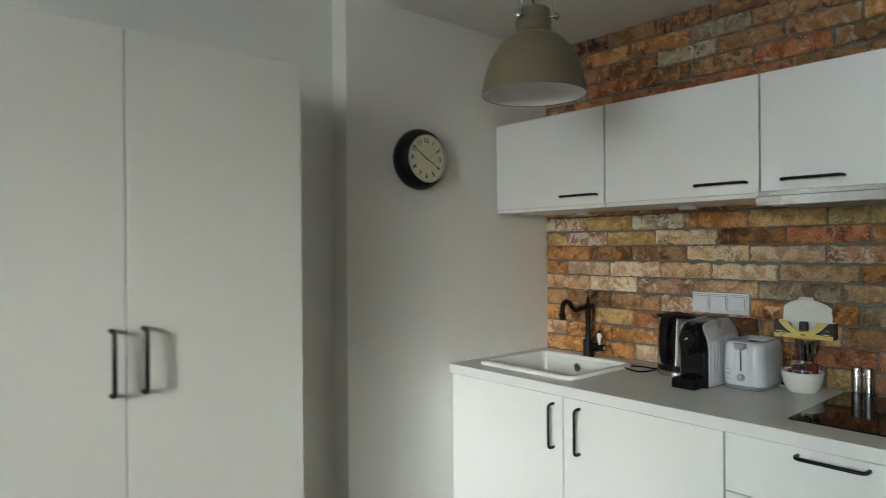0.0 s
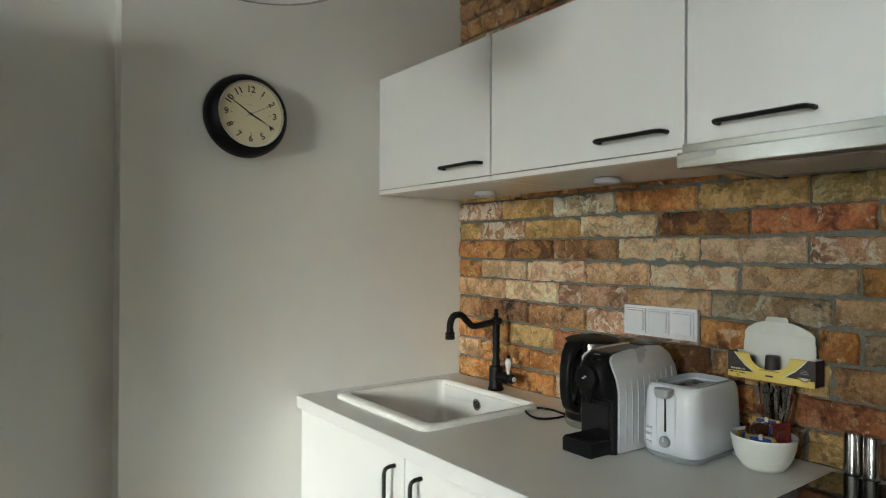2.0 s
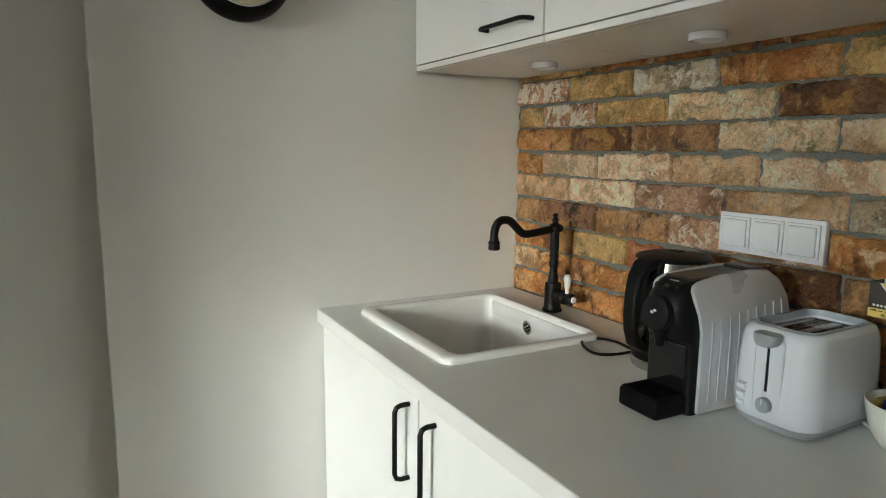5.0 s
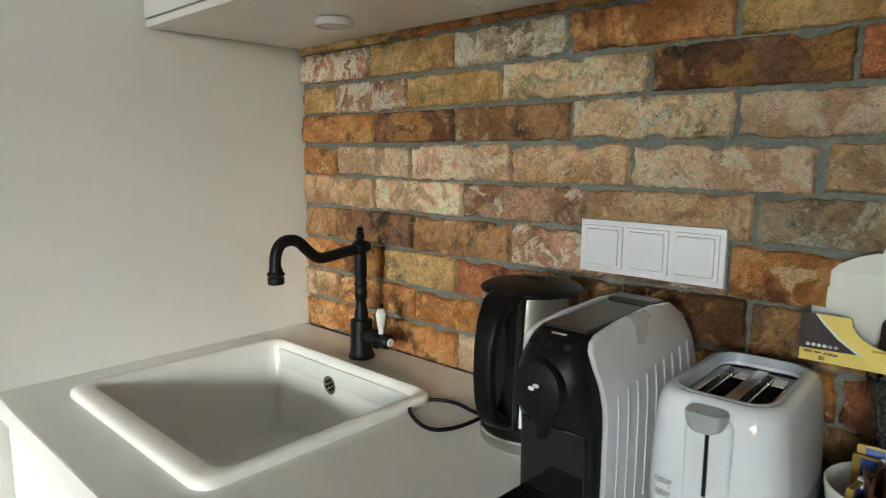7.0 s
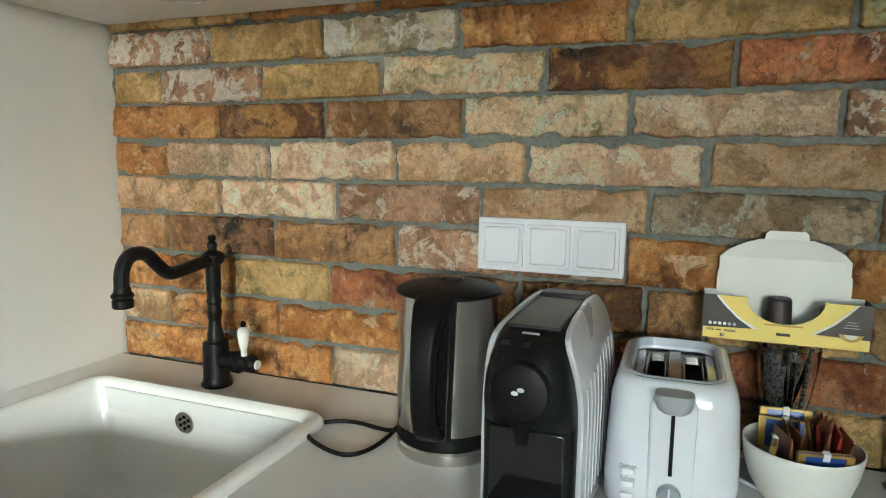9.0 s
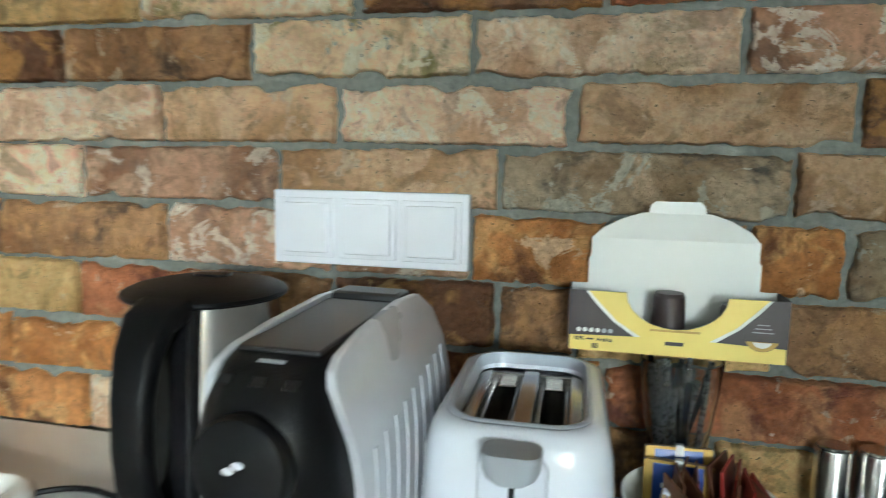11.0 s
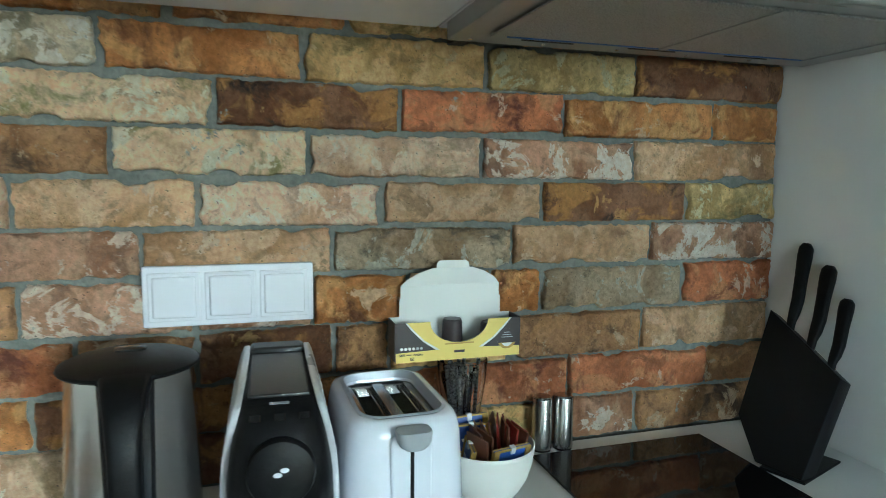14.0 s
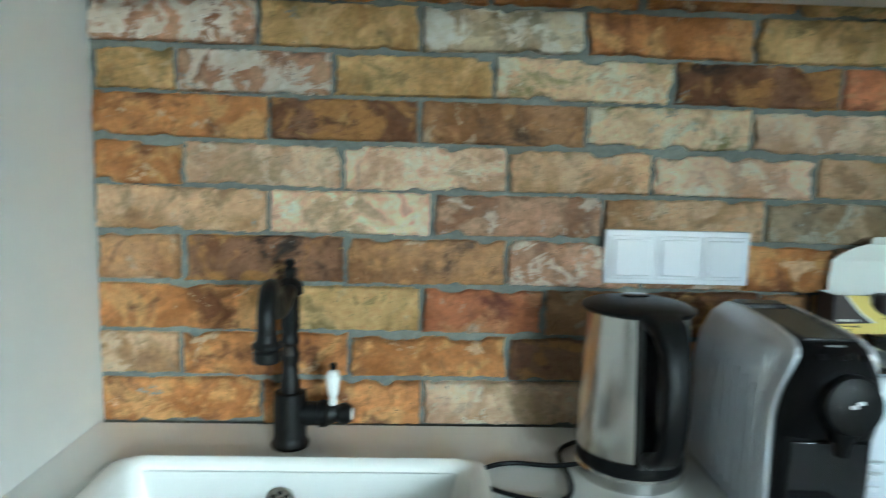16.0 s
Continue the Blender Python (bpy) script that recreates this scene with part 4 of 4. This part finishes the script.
tab = [(0.0775, 0), (-0.0775, 0)] + [(-0.068, 0.011), (-0.05, 0.022), (-0.031, 0.029), (0.031, 0.029), (0.05, 0.022), (0.068, 0.011)]
part("flap_tab", moved(prism(tab, "x", 0, 0.001), pose(D - 0.0001, 0, Hb + 0.0455, 0, -22, 0)), CARDWHITE, bx, "pale flap edge bent forward")
part("tuck_tab", moved(prism([(0.026, 0), (-0.026, 0), (-0.0245, 0.008), (-0.020, 0.0115), (0.020, 0.0115), (0.0245, 0.008)], "x", 0, 0.001), pose(D - 0.0108, 0, Hb + 0.0722, 0, 6, 0)), CARDWHITE, bx, "small tuck-in tab")
for y_ in (0.004, -0.056, 0.06):
    cp = thing("coffee_capsule", (2.568 + 0.022, 0.903 + y_, 1.0825), "dark brown coffee capsule in the box", "capsule", "coffee capsules")
    part("cup", lathe([(0, 0), (0.0185, 0), (0.0185, 0.0025), (0.0165, 0.004), (0.0145, 0.05 if y_ == 0.004 else 0.042), (0.0128, 0.0535 if y_ == 0.004 else 0.0455), (0.0, 0.0545 if y_ == 0.004 else 0.046)], 28), CARDDARK, cp)

# ---- mills and knife block ----
for x, y in ((2.603, 0.750), (2.600, 0.714)):
    ml = thing("spice_shaker", (x, y, ZC), "slim brushed steel spice shaker at the brick wall", "shaker", "pair of steel shakers")
    part("foot", lathe([(0, 0), (0.0152, 0), (0.0152, 0.003), (0, 0.003)], 28), BLACKMATT, ml)
    part("tube", lathe([(0.0145, 0.0031), (0.0160, 0.0035), (0.0160, 0.084), (0.0155, 0.0855), (0.0, 0.0858)], 32), STEEL, ml)
    part("cap", lathe([(0.0140, 0.0859), (0.0140, 0.0875), (0.013, 0.0885), (0, 0.0885)], 28), STEEL, ml)

kb = thing("knife_block", (2.457, 0.463, ZC), "black leaning knife block with three black-handled knives beside it", "knife block")
U, V = Vector((-0.974, -0.225, 0)), Vector((0.0975, -0.4228, 0.901))
N = U.cross(V).normalized()
if N.y < 0:
    N = -N
LEAN = Matrix((U, V, N)).transposed().to_4x4()
face = [(-0.003, 0.006), (0.069, 0.006), (0.077, 0.164), (-0.059, 0.246), (-0.053, 0.066)]
bm = prism(face, "z", -0.034, 0.0, 0.0016)
part("block", moved(bm, LEAN), BLACKMATT, kb, "smooth black block")
part("base_plate", prism([(-0.01, 0.002), (-0.072, -0.02), (-0.03, -0.135), (0.045, -0.11)], "z", 0.0, 0.004, 0.001, 1), BLACKMATT, kb)
for (u0, v0), (u1, v1), w in (((-0.026, 0.222), (-0.046, 0.372), 0.0112), ((0.014, 0.200), (0.002, 0.338), 0.0115), ((0.052, 0.176), (0.044, 0.288), 0.0102)):
    kn = thing("kitchen_knife", (2.457, 0.463, ZC), "kitchen knife with a black plastic handle stuck in the block", "knife", "knives in the block")
    du, dv = u1 - u0, v1 - v0
    def along(f, side=0.0):
        return Vector((u0 + du * f + side, v0 + dv * f, -0.017))
    rings = []
    for f, s, k in ((0.0, -0.001, 0.55), (0.10, -0.001, 0.6), (0.2, 0.001, 0.78), (0.35, 0.0025, 0.86), (0.6, 0.001, 0.9), (0.85, 0.0, 1.05), (0.95, 0.0, 1.0), (1.0, 0.0, 0.6)):
        c = along(f, s)
        rings.append([tuple(LEAN @ Vector((c.x + a * k, c.y, c.z + b * k))) for a, b in outline(0, 0, w, 0.0075, 0.006, 4)])
    part("handle", loft(rings), BLACKMATT, kn, sharp=60)
    part("blade", moved(box((along(0).x - 0.006, v0 - 0.10, -0.018), (along(0).x + 0.006, v0 + 0.004, -0.0165)), LEAN), STEEL, kn)

# ---- pendant lamp ----
LX, LY, LZ = 1.533, 1.228, 1.826
pl = thing("pendant_lamp", (LX, LY, LZ), "taupe enamel dome pendant lamp with a white inside", "lamp")
outer = [(0.144, 0.0), (0.1455, 0.003), (0.1445, 0.008), (0.141, 0.03), (0.134, 0.062), (0.122, 0.096), (0.104, 0.127), (0.083, 0.150), (0.062, 0.164), (0.052, 0.168), (0.049, 0.174), (0.049, 0.196)]
inner = [(r - 0.002, z - 0.0015) for r, z in outer[3:-2]]
part("shade", lathe(outer, 64), LAMPOUT, pl, sharp=50)
part("shade_inside", lathe([(0.1425, 0.0015), (0.1415, 0.008)] + inner + [(0.03, 0.166), (0, 0.166)], 64), LAMPIN, pl, "white enamelled inside", sharp=50)
part("collar", lathe([(0.0485, 0.1962), (0.0505, 0.198), (0.0505, 0.204), (0.048, 0.207), (0.047, 0.232), (0.043, 0.239), (0.02, 0.243), (0.008, 0.246), (0.006, 0.256), (0, 0.256)], 48), LAMPOUT, pl)
part("bulb", lathe([(0, 0.045), (0.015, 0.048), (0.027, 0.06), (0.03, 0.075), (0.025, 0.095), (0.014, 0.118), (0.0135, 0.165)], 28), DIFFUSER, pl, "frosted bulb, not lit")
for a in (62, 182, 302):
    m_ = pose(0, 0, 0.213, 0, 0, a)
    part("wing_screw", moved(lathe([(0.004, 0.046), (0.004, 0.058), (0.0095, 0.059), (0.0105, 0.064), (0.0095, 0.069), (0.005, 0.070), (0.006, 0.074), (0, 0.075)], 18), m_ @ pose(0, 0, 0, 0, 90, 0)), STEEL, pl, "steel thumb screw")
    part("clear_peg", moved(lathe([(0.004, 0), (0.005, 0.012), (0.004, 0.028), (0.002, 0.036), (0, 0.036)], 14), m_ @ pose(0.058, 0, 0.012)), GLASS, pl)
part("cable", tube([(0, 0, 0.255), (0, 0, ZT - LZ - 0.03)], 0.0032, 8), BLACKMATT, pl)
part("ceiling_rose", moved(lathe([(0.006, -0.034), (0.02, -0.03), (0.045, -0.02), (0.05, -0.004), (0.05, 0), (0, 0)], 32), pose(0, 0, ZT - LZ)), LAMPOUT, pl)

# ---- wall clock ----
CKX, CKZ, CKR = 1.800, 1.760, 0.122
clock = thing("wall_clock", (CKX, YL, CKZ), "round black wall clock with a cream dial", "clock")
turn = pose(0, 0, 0, 90, 0, 0)
part("case", moved(lathe([(0.112, 0.0), (0.1175, 0.010), (0.1215, 0.022), (CKR, 0.032), (0.121, 0.046), (0.114, 0.064), (0.102, 0.078), (0.0965, 0.081), (0.0955, 0.072), (0.0, 0.071)], 72), turn), BLACKMATT, clock, sharp=50)
part("bezel", moved(lathe([(0.0968, 0.0795), (0.0962, 0.0830), (0.0935, 0.0830), (0.0930, 0.0755)], 72), turn), CHROME, clock, "thin chrome bezel")
part("dial", moved(lathe([(0, 0.0735), (0.0932, 0.0735), (0.0932, 0.0715), (0, 0.0715)], 64), turn), CLOCKFACE, clock)
for h in range(1, 13):
    a = radians(90 - 30 * h)
    part("numeral", moved(text_mesh(str(h), 0.026, 0.0005), turn @ pose(0.071 * math.cos(a), 0.071 * math.sin(a), 0.0739, 0, 0, {12: 0}.get(h, (-30 * h) if h in (1, 2, 10, 11) else (180 - 30 * h if 4 <= h <= 8 else 0)))), INK, clock)
    part("minute_dot", moved(box((-0.0009, -0.0022, 0), (0.0009, 0.0022, 0.0004)), turn @ pose(0.056 * math.cos(a), 0.056 * math.sin(a), 0.0737, 0, 0, -30 * h)), INK, clock)
part("maker_mark", moved(box((-0.010, -0.0009, 0), (0.010, 0.0009, 0.0003)), turn @ pose(0, 0.026, 0.0737)), INKGREY, clock)
def hand(deg, length, back, w, z, name):
    own = prism([(-w, -back), (w, -back), (w * 1.3, length * 0.4), (0.0004, length), (-0.0004, length), (-w * 1.3, length * 0.4)], "z", 0, 0.0007)
    part(name, moved(own, turn @ pose(0, 0, z, 0, 0, -deg)), INK, clock)
hand(117, 0.052, 0.012, 0.0020, 0.0748, "hour_hand")
hand(303, 0.078, 0.016, 0.0016, 0.0757, "minute_hand")
hand(62, 0.070, 0.018, 0.0005, 0.0766, "second_hand")
part("hub", moved(lathe([(0, 0.0778), (0.004, 0.0776), (0.004, 0.074), (0, 0.074)], 18), turn), INK, clock)

# ---- bricks, one by one ----
def brick_mesh(w, h, depth, rng):
    """A worn brick: ragged outline, crisp chipped arrises, flaked face. Lies in y-z, faces -x."""
    inner = max(8, round(w / 0.006))
    us = [0.0, 0.0022 / w, 0.006 / w] + [0.012 / w + (1 - 0.024 / w) * k / inner for k in range(inner + 1)] + [1 - 0.006 / w, 1 - 0.0022 / w, 1.0]
    vs = [0.0, 0.0022 / h, 0.006 / h] + [0.012 / h + (1 - 0.024 / h) * k / 5 for k in range(6)] + [1 - 0.006 / h, 1 - 0.0022 / h, 1.0]
    seed = Vector((rng.uniform(0, 99), rng.uniform(0, 99), rng.uniform(0, 99)))
    wear = [rng.uniform(0.5, 1.5) for _ in range(4)]

    def nz(a, b, c):
        return noise.noise(seed + Vector((a, b, c)))

    def ragged(p, side):
        bite = min(0.0055, max(0.0, nz(p * 24, side * 9.1, 3) - 0.2) * 0.018) * wear[side]
        return 0.0002 + bite + 0.0018 * abs(nz(p * 60, side * 5.3, 8)) + 0.0022 * nz(p * 150, side * 3.7, 1) + 0.0016 * nz(p * 320, side * 2.2, 6)

    own, grid = bmesh.new(), []
    for v in vs:
        row = []
        for u in us:
            y0_, z0_ = (0.5 - u) * w, (v - 0.5) * h
            lo, hi = -h / 2 + ragged(y0_, 0), h / 2 - ragged(y0_, 1)
            left, right = w / 2 - ragged(z0_, 2), -w / 2 + ragged(z0_, 3)
            y, z = left + (right - left) * u, lo + (hi - lo) * v
            e = min(u * w, (1 - u) * w, v * h, (1 - v) * h)
            flake = 0.0016 if nz(y0_ * 24, z0_ * 34, 5) > 0.12 else 0.0
            x = 0.0022 * nz(y0_ * 16, z0_ * 20, 2) + 0.0012 * nz(y0_ * 90, z0_ * 90, 4) + flake
            x += 0.0062 if e < 1e-5 else 0.0012 if e < 0.003 else 0.0
            row.append(own.verts.new((x, y, z)))
        grid.append(row)
    for a, b in zip(grid, grid[1:]):
        for i in range(len(us) - 1):
            own.faces.new((a[i], a[i + 1], b[i + 1], b[i]))
    rim = grid[0][:] + [r[-1] for r in grid[1:]] + grid[-1][-2::-1] + [r[0] for r in grid[-2:0:-1]]
    back = [own.verts.new((depth, v.co.y, v.co.z)) for v in rim]
    for i in range(len(rim)):
        j = (i + 1) % len(rim)
        own.faces.new((rim[i], rim[j], back[j], back[i]))
    bmesh.ops.recalc_face_normals(own, faces=own.faces)
    me = bpy.data.meshes.new("brick")
    own.to_mesh(me)
    own.free()
    for p in me.polygons:
        p.use_smooth = True
    me.set_sharp_from_angle(angle=radians(32))
    return me


def mortar_sheet(z0, z1):
    """Lumpy pointing that fills the joints and here and there smears over the brick edges."""
    ny, nz = round((YL - YR) / 0.006), round((z1 - z0) / 0.005)
    own, rows = bmesh.new(), []
    for j in range(nz + 1):
        z, row = z0 + (z1 - z0) * j / nz, []
        for i in range(ny + 1):
            y = YR + (YL - YR) * i / ny
            q = noise.noise(Vector((y * 20, z * 28, 3.0)))
            x = XB + 0.0062 - 0.0060 * q - 0.0022 * noise.noise(Vector((y * 75, z * 85, 9.0))) - 0.0010 * noise.noise(Vector((y * 220, z * 220, 5.0)))
            row.append(own.verts.new((x, y, z)))
        rows.append(row)
    for a, b in zip(rows, rows[1:]):
        for i in range(ny):
            own.faces.new((a[i], a[i + 1], b[i + 1], b[i]))
    part("mortar", own, MORTAR, brick_wall, "lumpy grey mortar joints", sharp=70)


mortar_sheet(0.9, 1.6)
mortar_sheet(1.94, ZT - 0.001)


def lay_course(z0, z1, joints, kinds, rng, joint=0.0062):
    """One course from the clock wall to the side wall; joints: where its upright joints stand."""
    stops = [YL - 0.002, *joints, YR + 0.002]
    for k, (a, b) in enumerate(zip(stops, stops[1:])):
        g = joint * 0.5
        lo, hi = b + (g if k < len(joints) else 0), a - (g if k else 0)
        me = brick_mesh(hi - lo, z1 - z0 - 0.0052 + rng.uniform(-0.0025, 0.002), 0.022, rng)
        me.materials.append(BRICKS[kinds[k]])
        ob = new("brick", me)
        ob.parent = brick_wall
        ob.matrix_basis = pose(XB - 0.006 + rng.uniform(-0.003, 0.0025), (lo + hi) / 2, (z0 + z1) / 2 + rng.uniform(-0.0012, 0.0012), rng.uniform(-0.8, 0.8), rng.uniform(-1.2, 1.2), 0)


rng = random.Random(11)
lay_course(0.905, 0.981, (1.846, 1.598, 1.344, 1.094, 0.851, 0.73, 0.559), "oopdbywb", rng)
lay_course(0.981, 1.052, (1.968, 1.712, 1.467, 1.214, 0.963, 0.693, 0.418), "toodorrb", rng)
lay_course(1.052, 1.127, (1.809, 1.603, 1.413, 1.264, 1.076, 0.993, 0.801, 0.556), "oyrbdbybt", rng)
lay_course(1.127, 1.202, (1.963, 1.719, 1.474, 1.264, 1.106, 0.965, 0.831, 0.745, 0.476), "bdbmmotogr", rng)
lay_course(1.202, 1.271, (1.834, 1.589, 1.329, 1.077, 0.797, 0.544), "tpmtgtw", rng)
lay_course(1.271, 1.339, (1.958, 1.724, 1.477, 1.257, 1.002, 0.746, 0.478), "opptptdv", rng)
lay_course(1.339, 1.407, (1.832, 1.611, 1.361, 1.109, 0.848, 0.582), "odbqpwt", rng)
lay_course(1.407, 1.473, (1.967, 1.739, 1.502, 1.232, 0.977, 0.712, 0.433), "ywyqdroo", rng)
lay_course(1.473, 1.542, (1.847, 1.611, 1.37, 1.116, 0.843, 0.586), "wysoyvd", rng)
lay_course(1.542, 1.61, (1.875, 1.758, 1.509, 1.29, 1.054, 0.811, 0.556), "yyoooyoo", rng)
for k in range(6):
    z0 = 1.94 + 0.0705 * k
    y, js = YL - (0.12 if k % 2 else 0.245), []
    while y > YR + 0.08:
        js.append(y)
        y -= rng.uniform(0.235, 0.27)
    lay_course(z0, min(z0 + 0.0705, ZT), js, [rng.choice("oorbbodrbg") for _ in range(len(js) + 1)], rng)
